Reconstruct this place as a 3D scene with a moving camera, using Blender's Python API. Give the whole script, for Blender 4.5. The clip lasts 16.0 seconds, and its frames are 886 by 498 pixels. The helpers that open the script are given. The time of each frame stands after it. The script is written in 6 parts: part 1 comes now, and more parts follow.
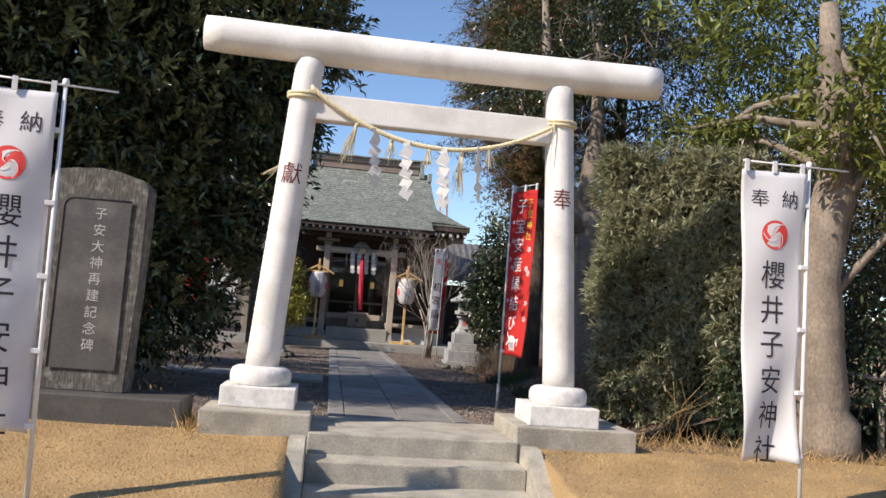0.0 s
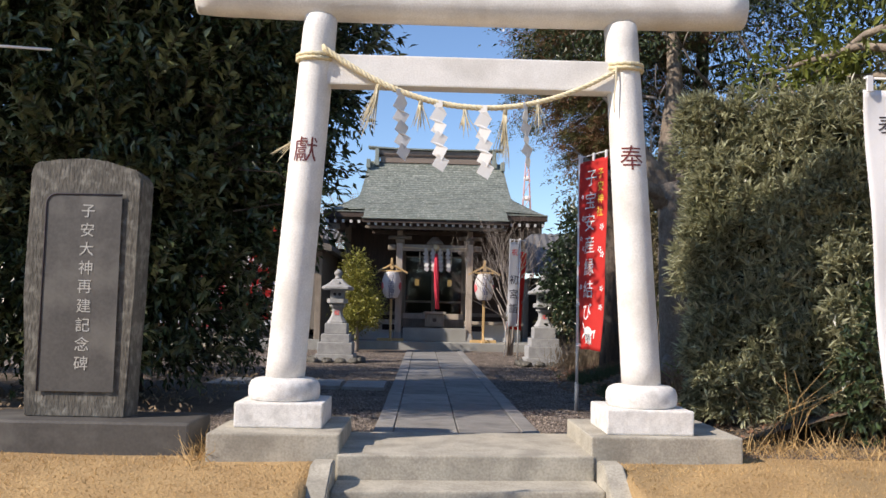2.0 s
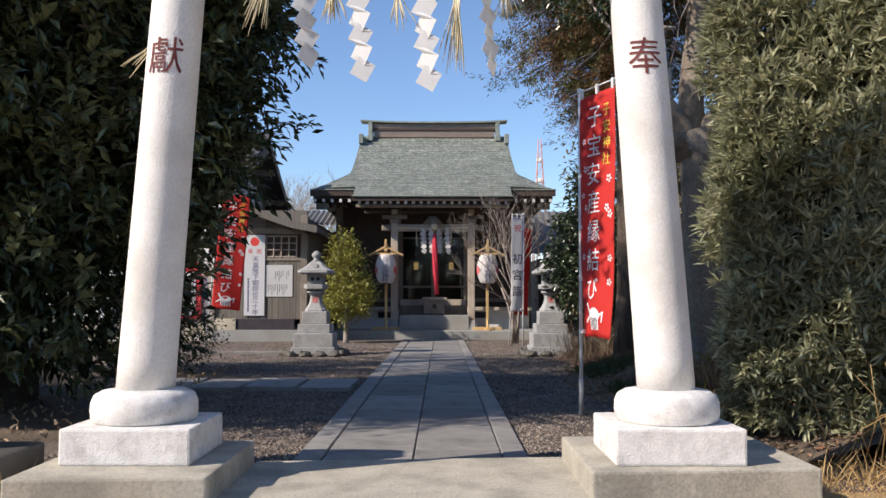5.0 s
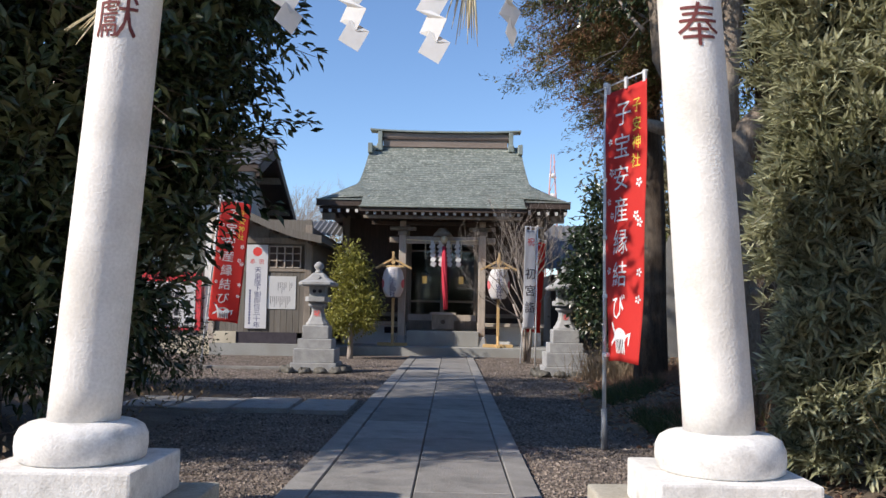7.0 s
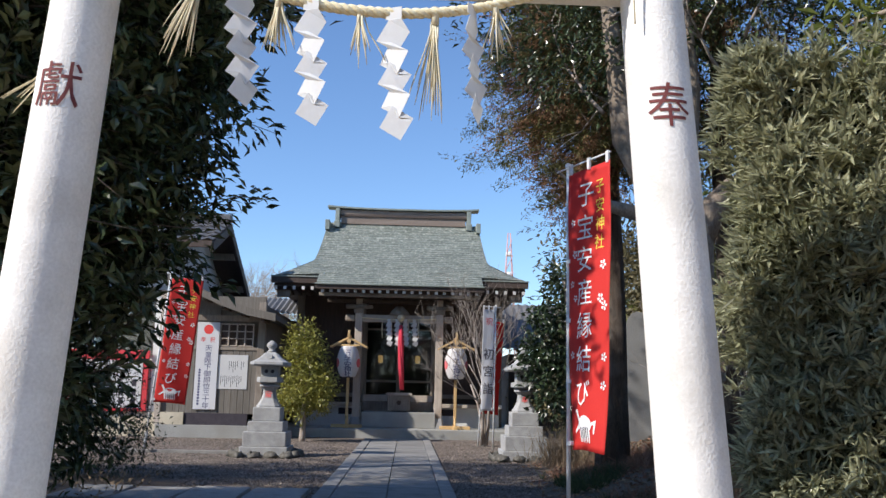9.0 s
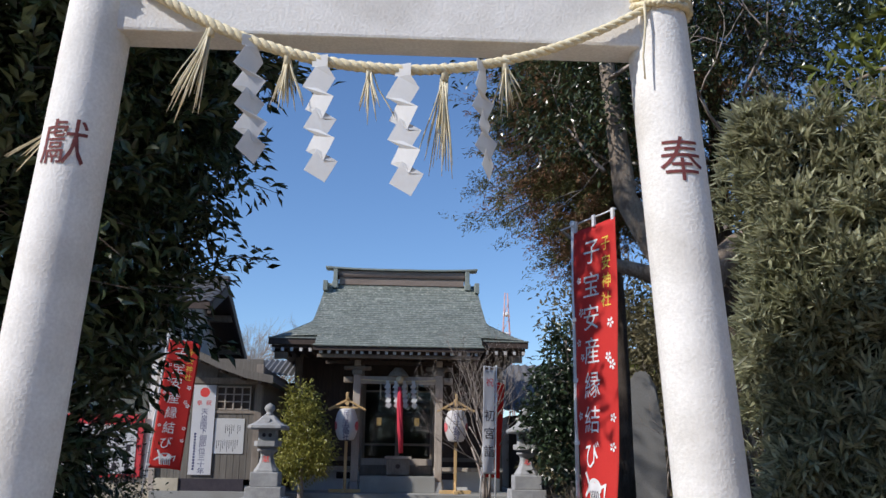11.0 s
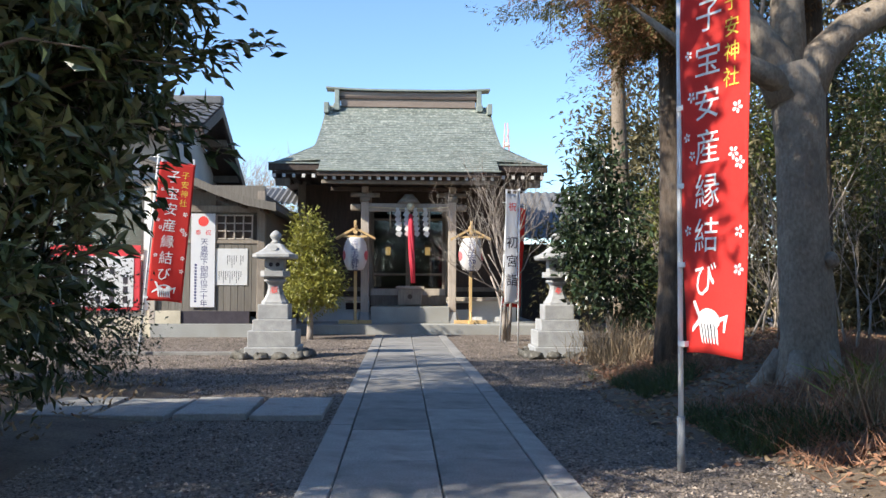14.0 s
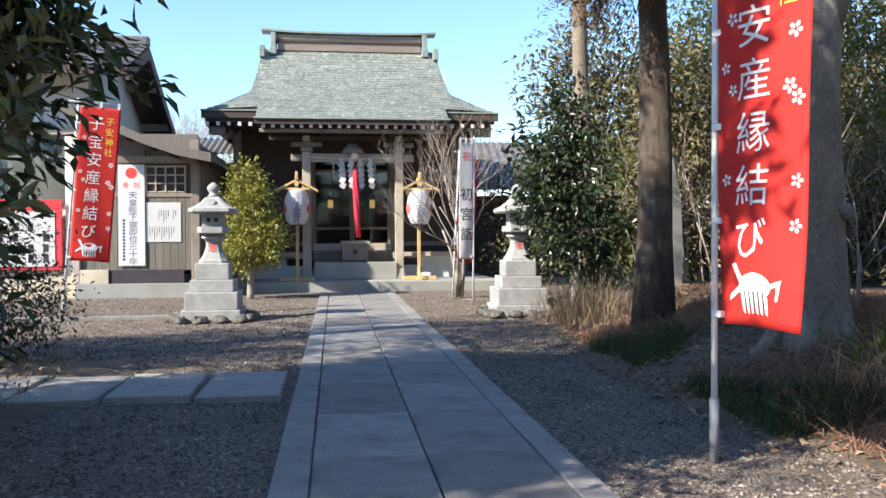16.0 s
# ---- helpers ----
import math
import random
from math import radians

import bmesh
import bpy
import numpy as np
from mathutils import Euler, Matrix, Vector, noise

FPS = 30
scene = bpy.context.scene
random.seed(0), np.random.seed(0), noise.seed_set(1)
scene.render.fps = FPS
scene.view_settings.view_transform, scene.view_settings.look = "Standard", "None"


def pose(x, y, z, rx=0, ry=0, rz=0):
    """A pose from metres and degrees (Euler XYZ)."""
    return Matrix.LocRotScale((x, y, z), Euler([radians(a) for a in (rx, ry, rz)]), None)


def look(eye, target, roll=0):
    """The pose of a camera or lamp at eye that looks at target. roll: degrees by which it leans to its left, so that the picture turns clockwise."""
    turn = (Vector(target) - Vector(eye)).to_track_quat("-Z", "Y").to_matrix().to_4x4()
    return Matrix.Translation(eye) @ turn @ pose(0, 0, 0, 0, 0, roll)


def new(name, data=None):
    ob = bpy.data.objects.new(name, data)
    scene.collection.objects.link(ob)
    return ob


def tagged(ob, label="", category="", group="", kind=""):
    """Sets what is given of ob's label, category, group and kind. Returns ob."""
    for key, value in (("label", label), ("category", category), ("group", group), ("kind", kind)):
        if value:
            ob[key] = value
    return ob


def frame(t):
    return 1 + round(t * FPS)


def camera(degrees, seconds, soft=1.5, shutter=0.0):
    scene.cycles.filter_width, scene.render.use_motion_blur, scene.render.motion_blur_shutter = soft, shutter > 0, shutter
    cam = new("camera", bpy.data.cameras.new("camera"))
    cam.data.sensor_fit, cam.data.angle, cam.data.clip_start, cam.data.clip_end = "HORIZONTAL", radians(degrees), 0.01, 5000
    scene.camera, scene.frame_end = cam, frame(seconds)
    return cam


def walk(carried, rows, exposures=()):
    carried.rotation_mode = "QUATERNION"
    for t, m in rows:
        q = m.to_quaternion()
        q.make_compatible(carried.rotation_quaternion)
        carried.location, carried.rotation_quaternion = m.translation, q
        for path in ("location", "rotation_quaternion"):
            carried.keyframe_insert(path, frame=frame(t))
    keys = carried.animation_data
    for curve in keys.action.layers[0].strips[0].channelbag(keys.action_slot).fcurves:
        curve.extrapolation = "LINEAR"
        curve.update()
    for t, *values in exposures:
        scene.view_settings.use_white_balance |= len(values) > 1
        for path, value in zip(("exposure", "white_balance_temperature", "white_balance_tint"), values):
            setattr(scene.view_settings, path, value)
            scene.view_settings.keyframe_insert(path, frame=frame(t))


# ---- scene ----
cam = camera(54.5, 16.0)
PATH = [
    (0, (-0.714, -6.734, 0.969), (-0.468, -4.755, 1.126), 4.5),
    (0.5, (-0.603, -6.507, 0.942), (-0.447, -4.517, 1.062), 3.9),
    (1, (-0.449, -6.266, 0.96), (-0.393, -4.272, 1.099), 3.1),
    (1.5, (-0.39, -5.915, 0.952), (-0.349, -3.92, 1.097), 2.3),
    (2, (-0.288, -5.611, 0.945), (-0.246, -3.617, 1.088), 1.3),
    (2.5, (-0.148, -5.317, 0.935), (-0.182, -3.324, 1.102), 0.6),
    (3, (-0.062, -4.972, 0.926), (-0.081, -2.978, 1.073), 0.5),
    (3.5, (0.035, -4.641, 0.916), (0.037, -2.645, 1.046), 0.1),
    (4, (0.13, -4.322, 0.907), (0.075, -2.328, 1.052), 0.2),
    (4.5, (0.146, -3.995, 0.901), (0.142, -2.0, 1.038), 0.2),
    (4.7, (0.162, -3.887, 0.893), (0.166, -1.89, 1.007), 0.0),
    (6.8, (0.175, -3.104, 0.898), (0.158, -1.108, 1.023), 0.9),
    (7, (0.189, -3.025, 0.904), (0.167, -1.031, 1.052), 1.0),
    (7.5, (0.201, -2.889, 0.903), (0.163, -0.897, 1.087), 1.4),
    (8, (0.166, -2.831, 0.916), (0.182, -0.842, 1.122), 1.1),
    (8.5, (0.172, -2.823, 0.934), (0.241, -0.838, 1.166), 1.1),
    (9, (0.171, -2.826, 0.952), (0.246, -0.855, 1.28), 1.2),
    (9.2, (0.166, -2.83, 0.973), (0.24, -0.881, 1.416), 1.2),
    (11.3, (0.119, -2.712, 0.939), (0.205, -0.769, 1.405), 0.6),
    (11.5, (0.125, -2.63, 0.907), (0.224, -0.673, 1.308), 0.7),
    (12, (0.154, -2.313, 0.907), (0.249, -0.341, 1.229), 1.5),
    (12.5, (0.074, -1.959, 0.892), (0.14, 0.025, 1.128), 1.4),
    (13, (0.039, -1.691, 0.906), (0.105, 0.3, 1.083), 0.8),
    (13.5, (-0.002, -1.519, 0.928), (-0.044, 0.477, 1.046), 1.1),
    (14, (-0.186, -1.377, 0.93), (-0.089, 0.619, 1.015), 0.2),
    (14.5, (-0.309, -1.303, 0.935), (-0.071, 0.681, 0.991), -0.6),
    (15, (-0.292, -1.081, 0.896), (-0.043, 0.903, 0.923), -1.3),
    (15.5, (-0.333, -0.954, 0.931), (-0.086, 1.031, 0.919), -0.2),
    (16, (-0.393, -0.574, 0.975), (-0.144, 1.41, 0.948), -0.3),
]
EXPO = [(0, 0.25, 6950, 15), (3, 0.32, 6900, 15), (4.5, 0.28, 6880, 15), (7, 0.30, 6600, 13), (9, 0.33, 6350, 12), (11.5, -0.14, 6150, 13), (12.5, 0.18, 6150, 9), (13.5, 0.74, 6550, 8), (14.5, 1.04, 6650, 9), (16, 1.16, 6700, 9)]
walk(cam, [(t, look(e, g, r)) for t, e, g, r in PATH], EXPO)

# ---- light ----
SUN_EL, SUN_AZ = 37.0, -153.4      # degrees; light travels towards +x and +y
world = bpy.data.worlds.new("sky")
scene.world = world
world.use_nodes = True
wn = world.node_tree.nodes
sky = wn.new("ShaderNodeTexSky")
sky.sky_type = 'NISHITA'
sky.sun_disc = False
sky.sun_elevation = radians(SUN_EL)
sky.sun_rotation = radians(-116.6)
sky.air_density, sky.dust_density, sky.ozone_density = 1.0, 0.0, 6.0
wn["Background"].inputs["Strength"].default_value = 0.15
world.node_tree.links.new(sky.outputs[0], wn["Background"].inputs["Color"])
sun_data = bpy.data.lights.new("sun", 'SUN')
sun_data.energy, sun_data.angle, sun_data.color = 4.8, radians(0.53), (1.0, 0.93, 0.83)
sun = new("sun", sun_data)
c_el = math.cos(radians(SUN_EL))
sun_way = Vector((0.894 * c_el, 0.447 * c_el, -math.sin(radians(SUN_EL))))
sun.matrix_world = Matrix.Translation((-8, -6, 9)) @ sun_way.to_track_quat("-Z", "Y").to_matrix().to_4x4()

# ---- materials ----
def material(name, c1, c2, rough=0.8, scale=6.0, fine=60.0, bump=0.2, metal=0.0, stretch=(1, 1, 1), stain=None, stain_scale=1.5,
             per_object=0.0, per_island=0.0, transmit=0.0, lo=0.35, hi=0.65, bump_dist=0.01, stain_amount=0.6):
    m = bpy.data.materials.new(name)
    m.use_nodes = True
    n, l = m.node_tree.nodes, m.node_tree.links
    bsdf = n["Principled BSDF"]
    tc = n.new("ShaderNodeTexCoord")
    mp = n.new("ShaderNodeMapping")
    mp.inputs["Scale"].default_value = stretch
    l.new(tc.outputs["Object"], mp.inputs["Vector"])
    big = n.new("ShaderNodeTexNoise")
    big.inputs["Scale"].default_value, big.inputs["Detail"].default_value = scale, 5.0
    small = n.new("ShaderNodeTexNoise")
    small.inputs["Scale"].default_value, small.inputs["Detail"].default_value = fine, 3.0
    l.new(mp.outputs[0], big.inputs["Vector"])
    l.new(mp.outputs[0], small.inputs["Vector"])
    mixf = n.new("ShaderNodeMath")
    mixf.operation = 'MULTIPLY_ADD'
    mixf.inputs[1].default_value = 0.5
    half = n.new("ShaderNodeMath")
    half.operation = 'MULTIPLY'
    half.inputs[1].default_value = 0.5
    l.new(small.outputs["Fac"], half.inputs[0])
    l.new(big.outputs["Fac"], mixf.inputs[0])
    l.new(half.outputs[0], mixf.inputs[2])
    ramp = n.new("ShaderNodeValToRGB")
    ramp.color_ramp.elements[0].position, ramp.color_ramp.elements[1].position = lo, hi
    ramp.color_ramp.elements[0].color, ramp.color_ramp.elements[1].color = (*c1, 1), (*c2, 1)
    l.new(mixf.outputs[0], ramp.inputs["Fac"])
    colour = ramp.outputs["Color"]
    if stain:
        st = n.new("ShaderNodeTexNoise")
        st.inputs["Scale"].default_value, st.inputs["Detail"].default_value = stain_scale, 7.0
        l.new(tc.outputs["Object"], st.inputs["Vector"])
        sr = n.new("ShaderNodeValToRGB")
        sr.color_ramp.elements[0].position, sr.color_ramp.elements[1].position = 0.5, 0.68
        l.new(st.outputs["Fac"], sr.inputs["Fac"])
        amt = n.new("ShaderNodeMath")
        amt.operation = 'MULTIPLY'
        amt.inputs[1].default_value = stain_amount
        l.new(sr.outputs["Color"], amt.inputs[0])
        mx = n.new("ShaderNodeMix")
        mx.data_type = 'RGBA'
        l.new(amt.outputs[0], mx.inputs[0])
        l.new(colour, mx.inputs[6])
        mx.inputs[7].default_value = (*stain, 1)
        colour = mx.outputs[2]
    if per_object or per_island:
        hs = n.new("ShaderNodeHueSaturation")
        src = n.new("ShaderNodeObjectInfo") if per_object else n.new("ShaderNodeNewGeometry")
        rnd = src.outputs["Random"] if per_object else src.outputs["Random Per Island"]
        mr = n.new("ShaderNodeMapRange")
        k = per_object or per_island
        mr.inputs["To Min"].default_value, mr.inputs["To Max"].default_value = 1 - k, 1 + k
        l.new(rnd, mr.inputs["Value"])
        l.new(mr.outputs[0], hs.inputs["Value"])
        l.new(colour, hs.inputs["Color"])
        colour = hs.outputs["Color"]
    l.new(colour, bsdf.inputs["Base Color"])
    bsdf.inputs["Roughness"].default_value, bsdf.inputs["Metallic"].default_value = rough, metal
    if bump:
        b = n.new("ShaderNodeBump")
        b.inputs["Strength"].default_value, b.inputs["Distance"].default_value = bump, bump_dist
        l.new(mixf.outputs[0], b.inputs["Height"])
        l.new(b.outputs[0], bsdf.inputs["Normal"])
    if transmit:
        tr = n.new("ShaderNodeBsdfTranslucent")
        l.new(colour, tr.inputs["Color"])
        ms = n.new("ShaderNodeMixShader")
        ms.inputs[0].default_value = transmit
        l.new(bsdf.outputs[0], ms.inputs[1])
        l.new(tr.outputs[0], ms.inputs[2])
        l.new(ms.outputs[0], n["Material Output"].inputs["Surface"])
    return m


def glass_material(name, tint, rough=0.03):
    m = bpy.data.materials.new(name)
    m.use_nodes = True
    n, l = m.node_tree.nodes, m.node_tree.links
    gl, tr, ms, fr = n.new("ShaderNodeBsdfGlossy"), n.new("ShaderNodeBsdfTransparent"), n.new("ShaderNodeMixShader"), n.new("ShaderNodeFresnel")
    gl.inputs["Roughness"].default_value = rough
    tr.inputs["Color"].default_value = (*tint, 1)
    fr.inputs["IOR"].default_value = 1.6
    l.new(fr.outputs[0], ms.inputs[0])
    l.new(tr.outputs[0], ms.inputs[1])
    l.new(gl.outputs[0], ms.inputs[2])
    l.new(ms.outputs[0], n["Material Output"].inputs["Surface"])
    return m


M = {}
M["torii"] = material("torii_paint", (0.68, 0.66, 0.62), (0.86, 0.84, 0.80), 0.85, 4, 85, 0.55, stain=(0.46, 0.43, 0.38), stain_scale=3.0, stain_amount=0.42, bump_dist=0.009)
M["plinth"] = material("plinth_stone", (0.62, 0.60, 0.57), (0.84, 0.82, 0.78), 0.85, 20, 110, 0.5, stain=(0.25, 0.23, 0.2), stain_scale=9, stain_amount=0.35)
M["concrete"] = material("weathered_concrete", (0.30, 0.275, 0.225), (0.52, 0.485, 0.40), 0.9, 5, 70, 0.35, stain=(0.18, 0.17, 0.14), stain_scale=3.5, stain_amount=0.5)
M["terrace"] = material("terrace_concrete", (0.27, 0.27, 0.252), (0.38, 0.38, 0.355), 0.9, 4, 60, 0.25, stain=(0.24, 0.23, 0.2), stain_scale=2)
M["slab"] = material("paving_stone", (0.18, 0.172, 0.16), (0.31, 0.30, 0.28), 0.85, 5, 80, 0.7, stain=(0.10, 0.098, 0.092), stain_scale=3, per_object=0.2, stain_amount=0.7)
M["kerb"] = material("kerb_stone", (0.20, 0.192, 0.18), (0.33, 0.32, 0.30), 0.85, 4, 80, 0.6, stain=(0.13, 0.125, 0.115), stain_scale=3, per_object=0.12)
M["stepping"] = material("stepping_stone", (0.26, 0.25, 0.235), (0.42, 0.41, 0.385), 0.9, 5, 60, 0.9, stain=(0.13, 0.125, 0.11), stain_scale=5, per_object=0.15, bump_dist=0.02)
M["gravel"] = material("gravel_bed", (0.04, 0.031, 0.025), (0.31, 0.25, 0.205), 0.95, 38, 90, 1.0, bump_dist=0.03, stain=(0.12, 0.10, 0.085), stain_scale=0.9, lo=0.4, hi=0.6)
M["pebble"] = material("pebble", (0.065, 0.052, 0.043), (0.31, 0.255, 0.21), 0.85, 3, 50, 0.2, per_island=0.6)
M["soil"] = material("lawn_soil", (0.30, 0.19, 0.085), (0.50, 0.34, 0.16), 0.95, 2.0, 60, 0.8, stain=(0.26, 0.19, 0.10), stain_scale=1.2, bump_dist=0.03)
M["earth"] = material("dark_earth", (0.06, 0.045, 0.032), (0.18, 0.135, 0.095), 0.95, 3, 50, 0.8, bump_dist=0.03)
M["drygrass"] = material("dry_grass", (0.42, 0.275, 0.115), (0.62, 0.44, 0.22), 0.8, 2, 20, 0.0, per_island=0.3, transmit=0.25)
M["stalk"] = material("dry_stalk", (0.20, 0.14, 0.08), (0.34, 0.25, 0.16), 0.85, 2, 20, 0.0, per_island=0.3)
M["redstalk"] = material("russet_stalk", (0.20, 0.10, 0.06), (0.34, 0.18, 0.11), 0.85, 2, 20, 0.0, per_island=0.3)
M["fern"] = material("low_green_grass", (0.035, 0.05, 0.015), (0.085, 0.11, 0.035), 0.6, 2, 20, 0.0, per_island=0.3, transmit=0.2)
M["stele"] = material("slate_stele", (0.062, 0.058, 0.048), (0.135, 0.125, 0.105), 0.8, 6, 60, 0.8, stretch=(1, 1, 0.35), stain=(0.40, 0.39, 0.34), stain_scale=14, stain_amount=0.35, bump_dist=0.02)
M["stele_panel"] = material("polished_slate", (0.062, 0.058, 0.054), (0.095, 0.09, 0.083), 0.6, 3, 50, 0.15, stain=(0.2, 0.19, 0.17), stain_scale=2.5)
M["carved"] = material("pale_carving", (0.40, 0.40, 0.37), (0.55, 0.54, 0.50), 0.9, 20, 60, 0)
M["granite"] = material("granite", (0.27, 0.27, 0.27), (0.45, 0.45, 0.44), 0.85, 8, 140, 0.35, stain=(0.22, 0.22, 0.21), stain_scale=3.5, stain_amount=0.5)
M["palestone"] = material("pale_stone", (0.20, 0.20, 0.195), (0.32, 0.32, 0.31), 0.8, 4, 60, 0.3, stain=(0.2, 0.2, 0.19), stain_scale=2)
M["rope"] = material("straw_rope", (0.62, 0.53, 0.33), (0.83, 0.75, 0.53), 0.9, 30, 120, 0.4)
M["straw"] = material("straw", (0.70, 0.62, 0.42), (0.87, 0.80, 0.60), 0.8, 10, 60, 0.0, per_island=0.2, transmit=0.2)
M["paper"] = material("white_paper", (0.80, 0.80, 0.79), (0.86, 0.86, 0.85), 0.8, 6, 40, 0.05, transmit=0.35)
M["whitecloth"] = material("white_cloth", (0.80, 0.80, 0.81), (0.87, 0.87, 0.88), 0.85, 4, 200, 0.1, transmit=0.3)
M["redcloth"] = material("red_cloth", (0.66, 0.028, 0.025), (0.74, 0.045, 0.035), 0.75, 3, 200, 0.08, transmit=0.3)
# print ink, also the black for shaded gaps, holes and edges
M["ink"] = material("black_ink_and_shade", (0.03, 0.025, 0.035), (0.055, 0.045, 0.055), 0.8, 10, 60, 0)
M["darkred"] = material("maroon_paint", (0.13, 0.03, 0.03), (0.2, 0.05, 0.045), 0.8, 10, 60, 0)
M["crest"] = material("red_print", (0.70, 0.05, 0.045), (0.76, 0.07, 0.06), 0.8, 10, 60, 0)
M["print_white"] = material("white_print", (0.78, 0.76, 0.77), (0.84, 0.83, 0.83), 0.8, 10, 60, 0)
M["print_yellow"] = material("yellow_print", (0.78, 0.55, 0.06), (0.84, 0.62, 0.1), 0.8, 10, 60, 0)
M["pole"] = material("white_pole", (0.70, 0.71, 0.72), (0.80, 0.81, 0.82), 0.4, 6, 60, 0.02)
M["greypole"] = material("grey_sleeve", (0.25, 0.26, 0.27), (0.34, 0.35, 0.36), 0.5, 6, 60, 0.05)
M["clip"] = material("white_plastic", (0.75, 0.75, 0.75), (0.82, 0.82, 0.82), 0.5, 6, 60, 0.0)
M["copper"] = material("patinated_copper", (0.115, 0.135, 0.112), (0.215, 0.238, 0.205), 0.55, 2.2, 26, 0.15, stretch=(1, 1, 2.5), stain=(0.46, 0.46, 0.40), stain_scale=16, per_island=0.13, stain_amount=0.7)
M["verdigris"] = material("verdigris", (0.19, 0.22, 0.19), (0.31, 0.34, 0.30), 0.6, 6, 50, 0.2)
M["ridgewood"] = material("ridge_panel", (0.20, 0.15, 0.115), (0.31, 0.24, 0.19), 0.6, 4, 40, 0.15, stretch=(0.3, 1, 3))
M["oldwood"] = material("weathered_wood", (0.20, 0.165, 0.13), (0.34, 0.29, 0.235), 0.8, 6, 60, 0.3, stretch=(6, 6, 0.6), stain=(0.13, 0.10, 0.08), stain_scale=2)
M["palewood"] = material("grey_post_wood", (0.40, 0.34, 0.28), (0.56, 0.49, 0.41), 0.8, 6, 60, 0.3, stretch=(6, 6, 0.6), stain=(0.26, 0.20, 0.16), stain_scale=2.5)
M["darkwood"] = material("dark_brown_wood", (0.05, 0.035, 0.027), (0.10, 0.07, 0.055), 0.75, 6, 60, 0.3, stretch=(4, 4, 0.6))
M["newwood"] = material("fresh_cedar", (0.55, 0.36, 0.15), (0.70, 0.48, 0.23), 0.65, 5, 60, 0.15, stretch=(6, 6, 0.6), per_object=0.06)
M["board"] = material("grey_boarding", (0.125, 0.11, 0.092), (0.21, 0.19, 0.16), 0.85, 5, 70, 0.3, stretch=(8, 8, 0.5), per_object=0.12)
M["endpaint"] = material("white_rafter_tip", (0.62, 0.60, 0.57), (0.72, 0.70, 0.67), 0.8, 10, 60, 0.1)
M["plaster"] = material("white_plaster", (0.66, 0.66, 0.64), (0.76, 0.76, 0.74), 0.9, 3, 50, 0.1, stain=(0.45, 0.44, 0.41), stain_scale=1.5, stain_amount=0.4)
M["cream"] = material("cream_render", (0.52, 0.46, 0.34), (0.62, 0.56, 0.43), 0.9, 3, 70, 0.2, stain=(0.34, 0.3, 0.23), stain_scale=2)
M["tile"] = material("grey_roof_tile", (0.085, 0.085, 0.085), (0.16, 0.16, 0.16), 0.6, 5, 40, 0.2, per_island=0.15)
M["alu"] = material("bronze_frame", (0.12, 0.11, 0.10), (0.18, 0.17, 0.15), 0.4, 6, 60, 0.0, metal=0.4)
M["glass"] = glass_material("pane_glass", (0.75, 0.78, 0.78))
M["curtain"] = material("pale_curtain", (0.24, 0.24, 0.23), (0.34, 0.34, 0.33), 0.9, 4, 40, 0.1)
M["redboard"] = material("red_board", (0.60, 0.03, 0.04), (0.68, 0.05, 0.06), 0.6, 4, 40, 0.05)
M["lanternpaper"] = material("lantern_paper", (0.80, 0.78, 0.77), (0.86, 0.84, 0.83), 0.8, 6, 30, 0.1, transmit=0.35)
M["lanternred"] = material("pink_print", (0.62, 0.12, 0.14), (0.72, 0.2, 0.2), 0.8, 8, 30, 0.1)
M["blueink"] = material("navy_print", (0.04, 0.05, 0.14), (0.07, 0.08, 0.2), 0.8, 10, 60, 0)
M["redrope"] = material("red_bell_cord", (0.50, 0.02, 0.05), (0.62, 0.05, 0.08), 0.85, 10, 60, 0.2)
M["bark"] = material("cedar_bark", (0.055, 0.038, 0.028), (0.15, 0.11, 0.08), 0.95, 5, 40, 1.0, stretch=(5, 5, 0.5), stain=(0.28, 0.24, 0.2), stain_scale=3, stain_amount=0.35, bump_dist=0.03)
M["smoothbark"] = material("pale_smooth_bark", (0.15, 0.115, 0.085), (0.32, 0.265, 0.205), 0.9, 4, 40, 0.8, stretch=(1.2, 1.2, 0.7), stain=(0.08, 0.065, 0.05), stain_scale=3, bump_dist=0.02, stain_amount=0.5)
M["twig"] = material("bare_twig", (0.24, 0.20, 0.165), (0.40, 0.345, 0.30), 0.9, 6, 40, 0.3)
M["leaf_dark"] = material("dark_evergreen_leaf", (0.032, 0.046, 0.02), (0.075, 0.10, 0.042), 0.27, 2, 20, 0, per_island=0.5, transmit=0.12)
# lighter olive copy of the evergreen leaf, for sun on its front
M["leaf_shoot"] = material("sunlit_olive_leaf", (0.075, 0.095, 0.038), (0.18, 0.20, 0.095), 0.28, 2, 20, 0, per_island=0.5, transmit=0.15)
M["leaf_camellia"] = material("camellia_leaf", (0.022, 0.038, 0.018), (0.05, 0.075, 0.032), 0.3, 2, 20, 0, per_island=0.45, transmit=0.12)
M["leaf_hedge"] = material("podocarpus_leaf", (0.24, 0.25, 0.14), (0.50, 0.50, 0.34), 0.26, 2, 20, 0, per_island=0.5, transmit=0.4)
M["leaf_yellow"] = material("yellow_green_leaf", (0.20, 0.20, 0.035), (0.38, 0.36, 0.09), 0.4, 2, 20, 0, per_island=0.4, transmit=0.3)
M["leaf_light"] = material("light_green_leaf", (0.09, 0.12, 0.02), (0.22, 0.24, 0.05), 0.42, 2, 20, 0, per_island=0.4, transmit=0.3)
